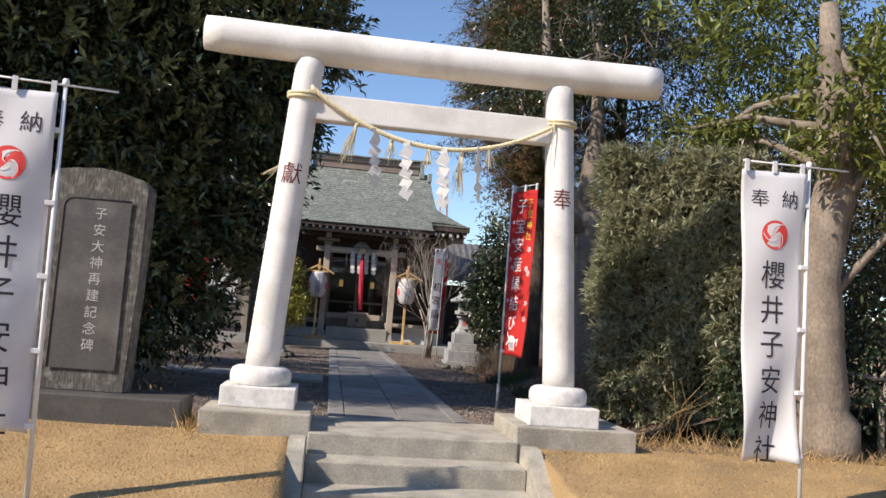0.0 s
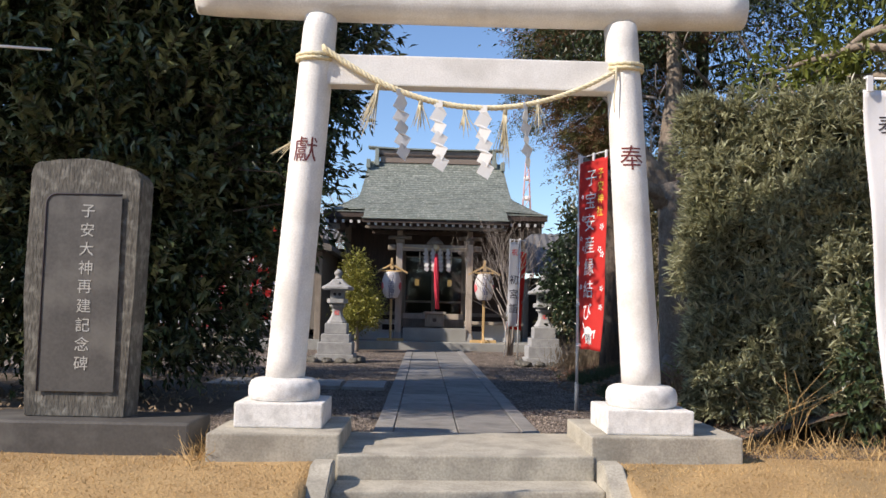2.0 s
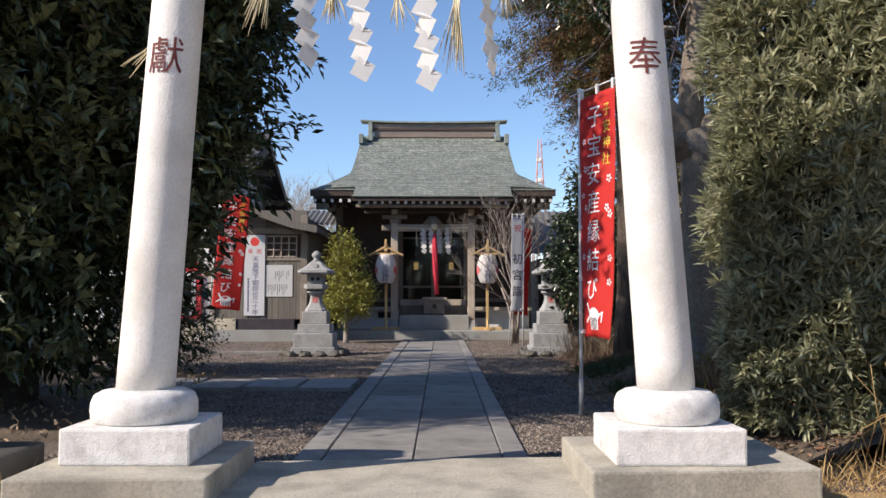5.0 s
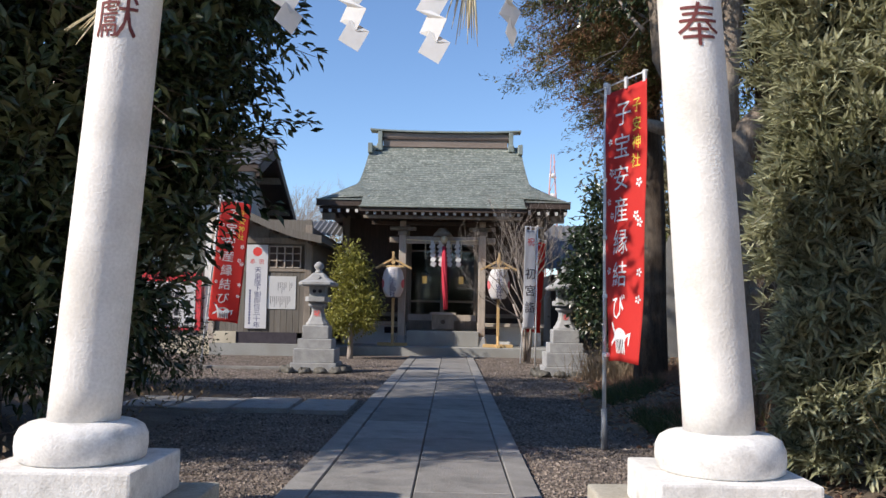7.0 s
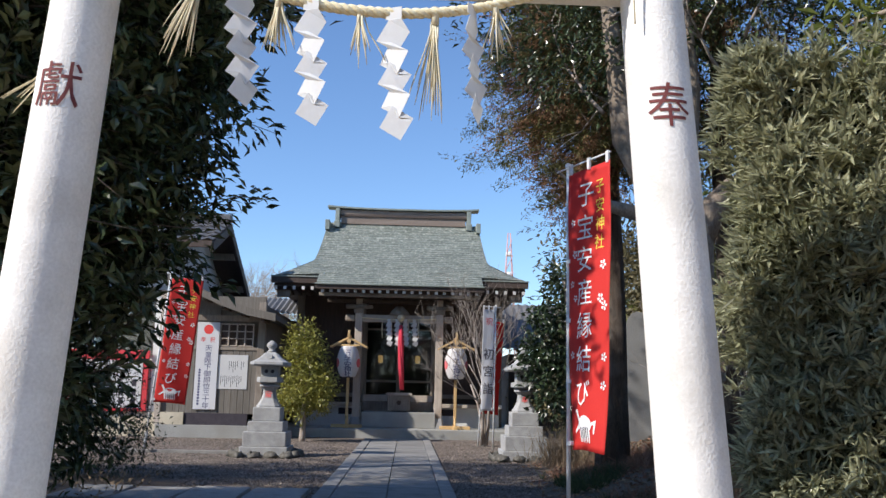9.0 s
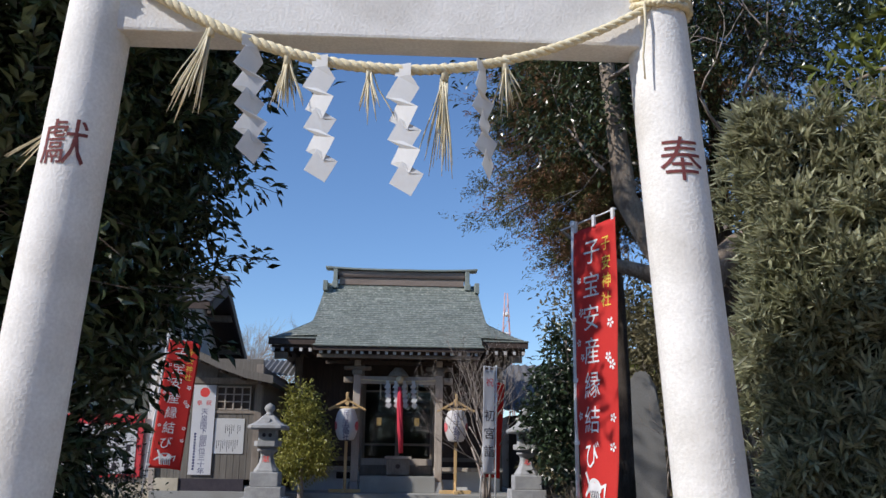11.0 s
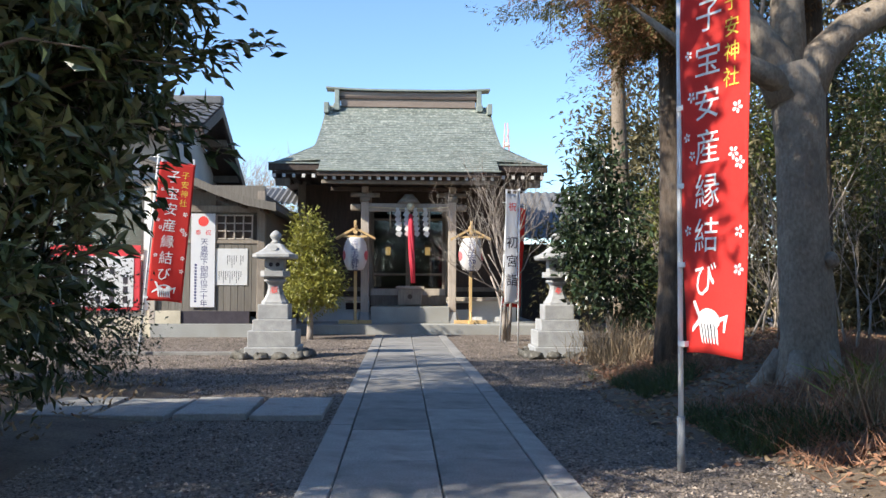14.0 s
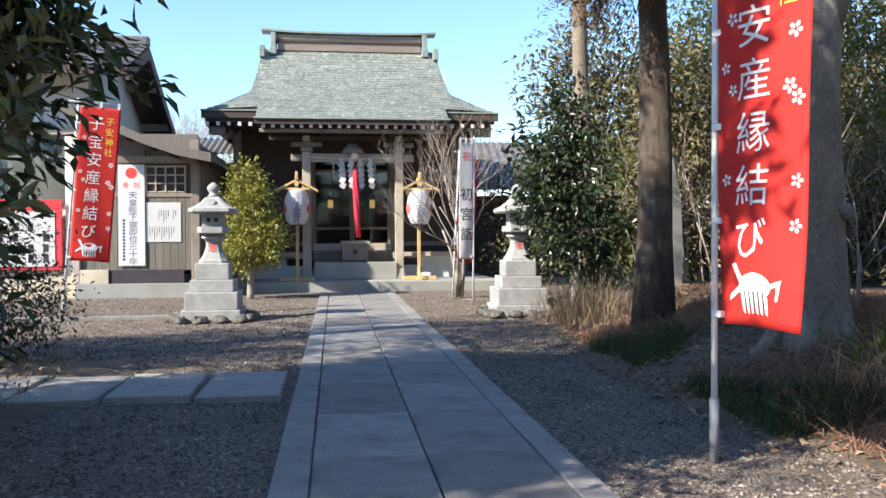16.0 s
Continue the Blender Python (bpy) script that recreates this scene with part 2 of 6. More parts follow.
M["leaf_cedar"] = material("cedar_needles", (0.075, 0.08, 0.025), (0.16, 0.15, 0.05), 0.7, 2, 20, 0, per_island=0.45, transmit=0.15)
M["leaf_brown"] = material("browned_cedar_needles", (0.17, 0.09, 0.045), (0.28, 0.155, 0.08), 0.8, 2, 20, 0, per_island=0.4, transmit=0.15)
M["thicket"] = material("thicket_leaf", (0.085, 0.078, 0.034), (0.20, 0.17, 0.088), 0.7, 2, 20, 0, per_island=0.5, transmit=0.2)
M["steel"] = material("red_white_steel", (0.45, 0.2, 0.18), (0.6, 0.4, 0.38), 0.6, 1, 10, 0)
M["hill"] = material("distant_wood", (0.09, 0.095, 0.05), (0.19, 0.18, 0.11), 0.9, 0.5, 5, 0.5)


def lamp_glow(name, colour, power):
    m = bpy.data.materials.new(name)
    m.use_nodes = True
    b = m.node_tree.nodes["Principled BSDF"]
    b.inputs["Base Color"].default_value = (*colour, 1)
    b.inputs["Emission Color"].default_value = (*colour, 1)
    b.inputs["Emission Strength"].default_value = power
    return m


M["glow"] = lamp_glow("lit_lantern", (1.0, 0.62, 0.22), 0.35)


# ---- mesh helpers ----
def add_box(bm, x0, x1, y0, y1, z0, z1, bevel=0.0):
    vs = [bm.verts.new((x, y, z)) for z in (z0, z1) for y in (y0, y1) for x in (x0, x1)]
    fs = [bm.faces.new([vs[i] for i in q]) for q in ((0, 2, 3, 1), (4, 5, 7, 6), (0, 1, 5, 4), (2, 6, 7, 3), (0, 4, 6, 2), (1, 3, 7, 5))]
    if bevel:
        es = list({e for f in fs for e in f.edges})
        bmesh.ops.bevel(bm, geom=es, offset=bevel, segments=2, affect='EDGES', profile=0.6)
    return vs


def box(x0, x1, y0, y1, z0, z1, bevel=0.0):
    bm = bmesh.new()
    add_box(bm, x0, x1, y0, y1, z0, z1, bevel)
    return bm


def add_lathe(bm, profile, cx=0, cy=0, cz=0, seg=24, square=False):
    rings = []
    for r, z in profile:
        ring = []
        for i in range(seg):
            a = 2 * math.pi * (i + 0.5) / seg
            k = 1.0 / max(abs(math.cos(a)), abs(math.sin(a))) if square else 1.0
            ring.append(bm.verts.new((cx + r * k * math.cos(a), cy + r * k * math.sin(a), cz + z)))
        rings.append(ring)
    for a, b in zip(rings, rings[1:]):
        for i in range(seg):
            f = bm.faces.new((a[i], a[(i + 1) % seg], b[(i + 1) % seg], b[i]))
            f.smooth = not square
    bm.faces.new(list(reversed(rings[0])))
    bm.faces.new(rings[-1])
    return bm


def lathe(profile, cx=0, cy=0, cz=0, seg=24, square=False):
    return add_lathe(bmesh.new(), profile, cx, cy, cz, seg, square)


def add_tube(bm, pts, radii, seg=8):
    pts = [Vector(p) for p in pts]
    if not hasattr(radii, "__len__"):
        radii = [radii] * len(pts)
    radii = [float(r) for r in radii]
    rings = []
    ref = Vector((0.31, 0.72, 0.61))
    for i, p in enumerate(pts):
        d = (pts[min(i + 1, len(pts) - 1)] - pts[max(i - 1, 0)]).normalized()
        u = d.cross(ref).normalized()
        v = d.cross(u)
        rings.append([bm.verts.new(p + radii[i] * (math.cos(2 * math.pi * k / seg) * u + math.sin(2 * math.pi * k / seg) * v)) for k in range(seg)])
    for a, b in zip(rings, rings[1:]):
        for k in range(seg):
            f = bm.faces.new((a[k], b[k], b[(k + 1) % seg], a[(k + 1) % seg]))
            f.smooth = True
    bm.faces.new(rings[0])
    bm.faces.new(list(reversed(rings[-1])))
    return bm


def tube(pts, radii, seg=8):
    return add_tube(bmesh.new(), pts, radii, seg)


def mesh_of(name, bm, mat):
    bmesh.ops.recalc_face_normals(bm, faces=bm.faces)
    me = bpy.data.meshes.new(name)
    bm.to_mesh(me)
    bm.free()
    me.materials.append(mat)
    return me


def part(name, bm, mat, parent, label=""):
    ob = new(name, mesh_of(name, bm, mat))
    ob.parent = parent
    return tagged(ob, label)


def solid(name, bm, mat, label, category, kind="", group=""):
    return tagged(new(name, mesh_of(name, bm, mat)), label, category, group, kind)


def empty(name, label, category, group="", kind="", at=(0, 0, 0)):
    ob = new(name)
    ob.location = at
    return tagged(ob, label, category, group, kind)


GLYPHS = {}


def glyph(ch):
    """Vertices and faces of a character, centred, about one unit high."""
    if ch not in GLYPHS:
        cu = bpy.data.curves.new("glyph", "FONT")
        cu.body, cu.resolution_u = ch, 2
        ob = bpy.data.objects.new("glyph", cu)
        scene.collection.objects.link(ob)
        bpy.context.view_layer.update()
        me = ob.to_mesh()
        vs = [v.co.copy() for v in me.vertices]
        fs = [tuple(p.vertices) for p in me.polygons]
        ob.to_mesh_clear()
        bpy.data.objects.remove(ob)
        bpy.data.curves.remove(cu)
        xs, ys = [v.x for v in vs], [v.y for v in vs]
        mx, my = (min(xs) + max(xs)) / 2, (min(ys) + max(ys)) / 2
        GLYPHS[ch] = ([(v.x - mx, v.y - my) for v in vs], fs)
    return GLYPHS[ch]


def add_text(bm, text, u, v, size, step, place, wide=1.0):
    """Characters one under the other from (u, v); place maps (u, v) to the surface."""
    for i, ch in enumerate(text):
        vs, fs = glyph(ch)
        made = [bm.verts.new(place(u + x * size * wide, v - i * step + y * size)) for x, y in vs]
        for f in fs:
            bm.faces.new([made[k] for k in f])


def add_text_fine(bm, text, u, v, size, step, place, wide=1.0, most=0.02):
    """As add_text, cut finely so that it follows a curved surface."""
    flat = bmesh.new()
    add_text(flat, text, u, v, size, step, lambda a, b: (a, b, 0), wide)
    bmesh.ops.triangulate(flat, faces=flat.faces)
    for _ in range(4):
        es = [e for e in flat.edges if e.calc_length() > most]
        if not es:
            break
        bmesh.ops.subdivide_edges(flat, edges=es, cuts=1)
        bmesh.ops.triangulate(flat, faces=flat.faces)
    made = {w: bm.verts.new(place(w.co.x, w.co.y)) for w in flat.verts}
    for f in flat.faces:
        vs = [made[w] for w in f.verts]
        if len(set(vs)) == len(vs) and not bm.faces.get(vs):
            bm.faces.new(vs)
    flat.free()


def add_disc(bm, u, v, r, place, seg=20):
    bm.faces.new([bm.verts.new(place(u + r * math.cos(2 * math.pi * k / seg), v + r * math.sin(2 * math.pi * k / seg))) for k in range(seg)])


def add_rect(bm, u0, u1, v0, v1, place):
    bm.faces.new([bm.verts.new(place(u, v)) for u, v in ((u0, v0), (u1, v0), (u1, v1), (u0, v1))])


def leaf_mesh(name, centres, outward, mat, length, width, rng, droop=0.3, spread=0.9, curl=0.25):
    """Folded leaves, one island each, at the centres, pointing roughly outward."""
    n = len(centres)
    d = outward + rng.normal(0, spread, (n, 3))
    d[:, 2] -= droop
    d /= np.linalg.norm(d, axis=1)[:, None] + 1e-9
    side = np.cross(d, rng.normal(0, 1, (n, 3)) + np.array([0, 0, 1.6]))
    side /= np.linalg.norm(side, axis=1)[:, None] + 1e-9
    up = np.cross(side, d)
    ln = length * rng.uniform(0.6, 1.25, (n, 1))
    wd = width * rng.uniform(0.7, 1.2, (n, 1))
    base = centres
    mid = centres + d * ln * 0.5
    tip = centres + d * ln - up * ln * curl * 0.4
    left = mid + side * wd * 0.5 + up * wd * curl
    right = mid - side * wd * 0.5 + up * wd * curl
    verts = np.stack([base, left, tip, right, mid], axis=1).reshape(-1, 3)
    k = np.arange(n)[:, None] * 5
    tris = np.concatenate([k + [0, 4, 1], k + [1, 4, 2], k + [0, 3, 4], k + [3, 2, 4]], axis=1).reshape(-1, 3)
    me = bpy.data.meshes.new(name)
    me.from_pydata(verts.tolist(), [], tris.tolist())
    me.materials.append(mat)
    return me


def clump_points(blobs, n, rng, shell=0.55, clusters=0, tight=0.18):
    """Points in a set of ellipsoids (x, y, z, rx, ry, rz), denser near the surface, gathered into uneven sprays."""
    vol = np.array([b[3] * b[4] + b[4] * b[5] + b[3] * b[5] for b in blobs])
    pick = rng.choice(len(blobs), clusters or n, p=vol / vol.sum())
    b = np.array(blobs)[pick]
    v = rng.normal(0, 1, (len(pick), 3))
    v /= np.linalg.norm(v, axis=1)[:, None]
    r = shell + (1.06 - shell) * rng.uniform(0, 1, (len(pick), 1)) ** 0.7
    pts, out = b[:, :3] + v * r * b[:, 3:6], v.copy()
    if clusters:
        who = rng.integers(0, clusters, n)
        pts, out = pts[who] + rng.normal(0, tight, (n, 3)), out[who]
    return pts, out


def grow(bm, p, d, length, r, depth, rng, spread=0.6, lift=0.15, seg=5, split=(2, 3), shrink=0.68):
    """A branching limb."""
    p, d = Vector(p), Vector(d).normalized()
    pts, rad = [p], [r]
    q, e = p.copy(), d.copy()
    for i in range(3):
        e = (e + Vector(rng.normal(0, 0.13, 3).tolist()) + Vector((0, 0, lift * 0.3))).normalized()
        q = q + e * length / 3
        pts.append(q.copy())
        rad.append(r * (1 - 0.16 * (i + 1)))
    add_tube(bm, pts, rad, max(3, seg))
    if depth <= 0:
        return
    for _ in range(int(rng.integers(split[0], split[1] + 1))):
        nd = (e + Vector(rng.normal(0, spread, 3).tolist()) + Vector((0, 0, lift))).normalized()
        s = pts[-1] if rng.uniform() < 0.6 else pts[2]
        grow(bm, s, nd, length * shrink * rng.uniform(0.8, 1.15), rad[-1] * 0.98, depth - 1, rng, spread, lift, seg - 1, split, shrink)


def lerp(a, b, t):
    return a + (b - a) * t

# ---- ground ----
def slope(y):
    """Height of the lawn bank in front of the gate."""
    if y > -0.25:
        return 0.0
    if y > -1.65:
        return lerp(0.0, -0.2, (-0.25 - y) / 1.4)
    if y > -3.2:
        return lerp(-0.2, -0.5, (-1.65 - y) / 1.55)
    return lerp(-0.5, -0.56, min(1, (-3.2 - y) / 2))


def ground_sheet():
    xs = [-400, -120, -40, -15, -8] + [-6 + 0.25 * i for i in range(20)] + [-1.0, -0.92, -0.88, -0.5, 0.5, 0.9, 0.94, 1.0] + [1.25 + 0.25 * i for i in range(20)] + [8, 15, 40, 120, 400]
    ys = [-400, -100, -30, -12, -8, -6] + [-5 + 0.2 * i for i in range(27)] + [0.6, 1.0, 3, 8, 20, 30, 60, 120, 400]
    bm = bmesh.new()
    grid = []
    for y in ys:
        row = []
        for x in xs:
            z = slope(y) + (0.025 * noise.noise((x * 1.1, y * 1.1, 3)) if abs(x) < 9 and -6 < y < 0.5 else 0)
            if abs(x) <= 0.905 and -1.45 < y <= 0.3:
                z = -0.6
            if y > 0.5:
                z = -0.06
            row.append(bm.verts.new((x, y, z)))
        grid.append(row)
    for a, b in zip(grid, grid[1:]):
        for i in range(len(xs) - 1):
            bm.faces.new((a[i], a[i + 1], b[i + 1], b[i])).smooth = True
    return bm


solid("ground", ground_sheet(), M["soil"], "dry winter lawn bank sloping down from the gate", "ground", "structure")
solid("gravel_yard", box(-12, 12, 0.42, 26, -0.2, -0.025), M["gravel"], "grey brown gravel covering the shrine yard", "gravel", "structure")
bm = bmesh.new()
nx, ny = 30, 34
vv = [[bm.verts.new((lerp(1.55, 10, i / nx), lerp(0.9, 16, j / ny),
       -0.03 + 0.42 * min(1, max(0, (lerp(1.55, 10, i / nx) - 1.75 - 0.25 * math.sin(lerp(0.9, 16, j / ny) * 0.9)) / 1.6)) * min(1, max(0, (12.5 - lerp(0.9, 16, j / ny)) / 2))
       + 0.03 * noise.noise((i * 0.6, j * 0.6, 1)))) for i in range(nx + 1)] for j in range(ny + 1)]
for j in range(ny):
    for i in range(nx):
        bm.faces.new((vv[j][i], vv[j][i + 1], vv[j + 1][i + 1], vv[j + 1][i])).smooth = True
solid("planted_bank", bm, M["earth"], "dark earth bank under the trees", "earth bank", "structure")
bm = bmesh.new()
vv = [[bm.verts.new((lerp(-9, -1.9, i / 24), lerp(0.7, 7.5, j / 24),
       -0.035 + 0.12 * math.sin(math.pi * j / 24) * min(1, (24 - i) / 6) + 0.02 * noise.noise((i * 0.5, j * 0.5, 7)))) for i in range(25)] for j in range(25)]
for j in range(24):
    for i in range(24):
        bm.faces.new((vv[j][i], vv[j][i + 1], vv[j + 1][i + 1], vv[j + 1][i])).smooth = True
solid("tree_bed", bm, M["earth"], "dark bare earth under the evergreen", "earth bed", "structure")

# ---- gate steps, slightly askew to the approach ----
SKEW = math.tan(radians(4.5))


def skewed(bm):
    for v in bm.verts:
        v.co.y += SKEW * v.co.x
    return bm


landing = solid("landing", skewed(box(-0.80, 0.82, -0.17, 0.86, -0.6, 0.045, 0.012)), M["concrete"], "worn concrete landing under the gate", "landing", "structure")
steps = empty("steps", "worn concrete steps leading up to the gate", "steps", kind="structure")
for k in range(3):
    part("step", skewed(box(-0.80, 0.82, -0.17 - 0.33 * (k + 1), -0.169 - 0.33 * k, -0.7, 0.045 - 0.15 * (k + 1), 0.012)), M["concrete"], steps)
for s, x0, x1 in ((-1, -0.93, -0.803), (1, 0.823, 0.95)):
    bm = bmesh.new()
    prof = [(-0.22, -0.7), (-0.22, 0.03), (-0.40, 0.03), (-1.30, -0.40), (-1.45, -0.40), (-1.45, -0.7)]
    a = [bm.verts.new((x0, y, z)) for y, z in prof]
    b = [bm.verts.new((x1, y, z)) for y, z in prof]
    bm.faces.new(a)
    bm.faces.new(list(reversed(b)))
    for i in range(len(prof)):
        j = (i + 1) % len(prof)
        bm.faces.new((a[i], b[i], b[j], a[j]))
    bmesh.ops.bevel(bm, geom=list(bm.edges), offset=0.008, segments=2, affect='EDGES')
    part("stringer", skewed(bm), M["concrete"], steps)
for x0, x1, d in ((-1.60, -0.79, 0.0), (0.80, 1.80, -0.03)):
    solid("gate_footing", skewed(box(x0, x1, -0.13 + d, 0.78, -0.3, 0.165, 0.012)), M["concrete"], "mossy concrete footing block under a gate pillar", "footing", "structure")

# ---- the gate ----
torii = empty("torii_gate", "white painted stone torii gate with a straw rope", "torii gate")
PX, PY = 1.218, 0.31
for s in (-1, 1):
    part("plinth", box(s * 1.21 - 0.286, s * 1.21 + 0.286, PY - 0.285, PY + 0.28, 0.165, 0.325, 0.012), M["plinth"], torii, "speckled white stone plinth")
    part("pillar_foot", lathe([(0.222, 0.0), (0.236, 0.01), (0.241, 0.05), (0.239, 0.09), (0.225, 0.122), (0.195, 0.14), (0.14, 0.148)], s * PX, PY, 0.325, 40), M["plinth"], torii, "rounded cushion foot")
    pts = [(s * (PX - 0.065 * (z - 0.46)), PY, z) for z in np.linspace(0.46, 2.97, 18)]
    pts += [(s * (PX - 0.065 * 2.53), PY, 2.985), (s * (PX - 0.065 * 2.55), PY, 3.0)]
    rad = list(np.linspace(0.133, 0.116, 18)) + [0.095, 0.05]
    part("pillar", tube(pts, rad, 40), M["torii"], torii)
pts = [(x, PY, 3.095 + 0.006 * x * x) for x in np.linspace(-1.91, 1.92, 26)]
part("lintel", tube(pts, [0.138] + [0.146] * 24 + [0.138], 36), M["torii"], torii, "round top lintel")
part("tie_beam", box(-1.0, 1.0, PY - 0.075, PY + 0.075, 2.485, 2.70, 0.012), M["torii"], torii, "square tie beam")
for s, text, off in ((-1, "獻", 0.0), (1, "奉", -0.004)):
    def on_pillar(u, v, s=s):
        z = 2.02 + v
        ax, r = s * (PX - 0.065 * (z - 0.46)), lerp(0.133, 0.116, (z - 0.46) / 2.5) + 0.003
        a = u / r
        return (ax + r * math.sin(a), PY - r * math.cos(a), z)
    bm = bmesh.new()
    add_text_fine(bm, text, off, 0, 0.185, 0.1, on_pillar, 0.95)
    part("carved_character", bm, M["darkred"], torii, "maroon painted character")

# ---- straw rope ----
def rope_z(x):
    k = (x - 0.07) / 1.0
    return 2.335 + 0.335 * k * k


rope = empty("straw_rope", "twisted straw rope hung between the gate pillars", "rope")


def rope_line(x):
    return Vector((x, 0.185 + 0.02 * abs(x), rope_z(x)))


bm = bmesh.new()
for ph in (0, 2.09, 4.19):
    pts, rad = [], []
    for i in range(150):
        x = lerp(-1.02, 1.03, i / 149)
        a = x * 62 + ph
        c = rope_line(x)
        w = lerp(1.15, 0.75, i / 149)
        pts.append((c.x, c.y + 0.011 * w * math.cos(a), c.z + 0.011 * w * math.sin(a)))
        rad.append(0.0125 * w)
    add_tube(bm, pts, rad, 6)
part("cord", bm, M["rope"], rope)
for s, z in ((-1, 2.665), (1, 2.655)):
    ax = s * (PX - 0.065 * (z - 0.46))
    for k in range(2):
        bm = bmesh.new()
        for ph in (0, 3.14):
            pts = []
            for i in range(61):
                a = 2 * math.pi * i / 60
                r = 0.13 + 0.008 * math.cos(a * 22 + ph)
                pts.append((ax + r * math.cos(a), PY + r * math.sin(a), z + k * 0.028 + 0.008 * math.sin(a * 22 + ph) + 0.01 * math.sin(a)))
            add_tube(bm, pts, 0.012, 5)
        part("pillar_turn", bm, M["rope"], rope)
bm = bmesh.new()
add_tube(bm, [(1.09 - 0.09, 0.19, 2.64), (1.0, 0.185, 2.56), (0.985, 0.185, 2.42), (0.99, 0.19, 2.33)], [0.006, 0.005, 0.004, 0.003], 5)
part("loose_end", bm, M["straw"], rope)
rng = np.random.default_rng(5)
for x, ln, n, lean in ((-0.63, 0.36, 22, -0.10), (-0.342, 0.22, 22, 0.0), (-0.04, 0.20, 16, 0.0), (0.238, 0.40, 30, 0.0), (0.465, 0.20, 14, 0.0), (-1.24, 0.16, 6, -0.14)):
    bm = bmesh.new()
    c = rope_line(x) if x > -1.1 else Vector((-1.20, 0.30, 2.12))
    for _ in range(n):
        dx, dy = rng.normal(lean * 0.6, 0.028), rng.normal(0, 0.02)
        L = ln * rng.uniform(0.65, 1.1)
        add_tube(bm, [c + Vector((rng.normal(0, 0.006), 0, 0.0)), c + Vector((dx * 0.45, dy * 0.5, -L * 0.4)), c + Vector((dx * 1.0, dy, -L * 0.75)), c + Vector((dx * 1.35, dy * 1.2, -L))], [0.004, 0.003, 0.003, 0.0012], 3)
    if x > -1.1:
        add_tube(bm, [c + Vector((0, 0, 0.02)), c + Vector((0, 0, -0.05))], [0.012, 0.014], 6)
    part("straw_tassel", bm, M["straw"], rope)


def shide(parent, at, size, turn, steps_n=5, thick=0.0015):
    """A zigzag paper streamer of folded squares hanging from a point."""
    bm = bmesh.new()
    w = size
    x, z, y = 0.0, 0.0, 0.0
    last = [bm.verts.new((a * w, 0, b * w)) for a, b in ((-0.22, 0.35), (0.22, 0.35), (0.22, 0.02), (-0.22, 0.02))]
    bm.faces.new(last)
    for k in range(steps_n):
        s = 1 if k % 2 == 0 else -1
        q = [(-w * 0.12, 0.0), (w * 0.43, -w * 0.34), (w * 0.12, -w * 0.92), (-w * 0.43, -w * 0.58)]
        fold = [bm.verts.new((x + a, y + a * 0.22 * s, z + b)) for a, b in q]
        bm.faces.new(fold)
        bm.faces.new((last[3], last[2], fold[1], fold[0]))
        last = fold
        z -= w * 0.60
        x += w * 0.05
        y -= 0.003
    ob = part("paper_streamer", bm, M["paper"], parent)
    ob.matrix_basis = Matrix.Translation(at) @ Matrix.Rotation(radians(turn), 4, 'Z')
    so = ob.modifiers.new("thickness", 'SOLIDIFY')
    so.thickness = thick
    return ob


for x, turn, sz in ((-0.48, 25, 0.135), (-0.22, -15, 0.135), (0.085, -20, 0.14), (0.375, 50, 0.125)):
    c = rope_line(x)
    shide(rope, (c.x, c.y - 0.02, c.z - 0.035), sz, turn)

# ---- stone stele ----
stele = empty("memorial_stele", "weathered grey slate memorial stele on a low base", "stone monument", at=(0, 0, 0))
bm = bmesh.new()
outline = [(-2.86, 0.20), (-2.90, 1.0), (-2.90, 1.80), (-2.87, 1.865), (-2.72, 1.885), (-2.55, 1.90), (-2.40, 1.88), (-2.28, 1.845), (-2.20, 1.825), (-2.165, 1.77), (-2.185, 1.0), (-2.206, 0.20)]
f = [bm.verts.new((x, 0.07 + 0.012 * noise.noise((x * 5, z * 5, 0)), z)) for x, z in outline]
b = [bm.verts.new((x + (0.03 if x < -2.5 else 0.012), 0.29, z - 0.015)) for x, z in outline]
bm.faces.new(f)
bm.faces.new(list(reversed(b)))
for i in range(len(outline)):
    j = (i + 1) % len(outline)
    bm.faces.new((f[i], b[i], b[j], f[j]))
bmesh.ops.bevel(bm, geom=list(bm.edges), offset=0.012, segments=2, affect='EDGES')
part("stone", bm, M["stele"], stele)
bm = bmesh.new()
px0, px1, pz0, pz1, cr = -2.775, -2.285, 0.37, 1.655, 0.07
pan = [(px0, pz0), (px1, pz0), (px1, pz1)] + [(px0 + cr - cr * math.sin(a), pz1 - cr + cr * math.cos(a)) for a in np.linspace(0, math.pi / 2, 6)]
bm.faces.new([bm.verts.new((x, 0.0535, z)) for x, z in pan])
part("sunk_panel", bm, M["stele_panel"], stele, "smooth dark inscription panel")
# black line puts the recess shade along the panel's left and top
bm = bmesh.new()
prev = None
edge_pts = [(px0, pz0)] + [(px0 + cr - cr * math.sin(a), pz1 - cr + cr * math.cos(a)) for a in np.linspace(math.pi / 2, 0, 8)] + [(px1, pz1)]
add_tube(bm, [(x, 0.0525, z) for x, z in edge_pts], 0.006, 5)
part("panel_edge_shade", bm, M["ink"], stele, "dark line for the shade along the chiselled edge")
bm = bmesh.new()
add_text(bm, "子安大神再建記念碑", -2.50, 1.545, 0.098, 0.124, lambda u, v: (u, 0.0500, v))
part("inscription", bm, M["carved"], stele, "pale carved characters")
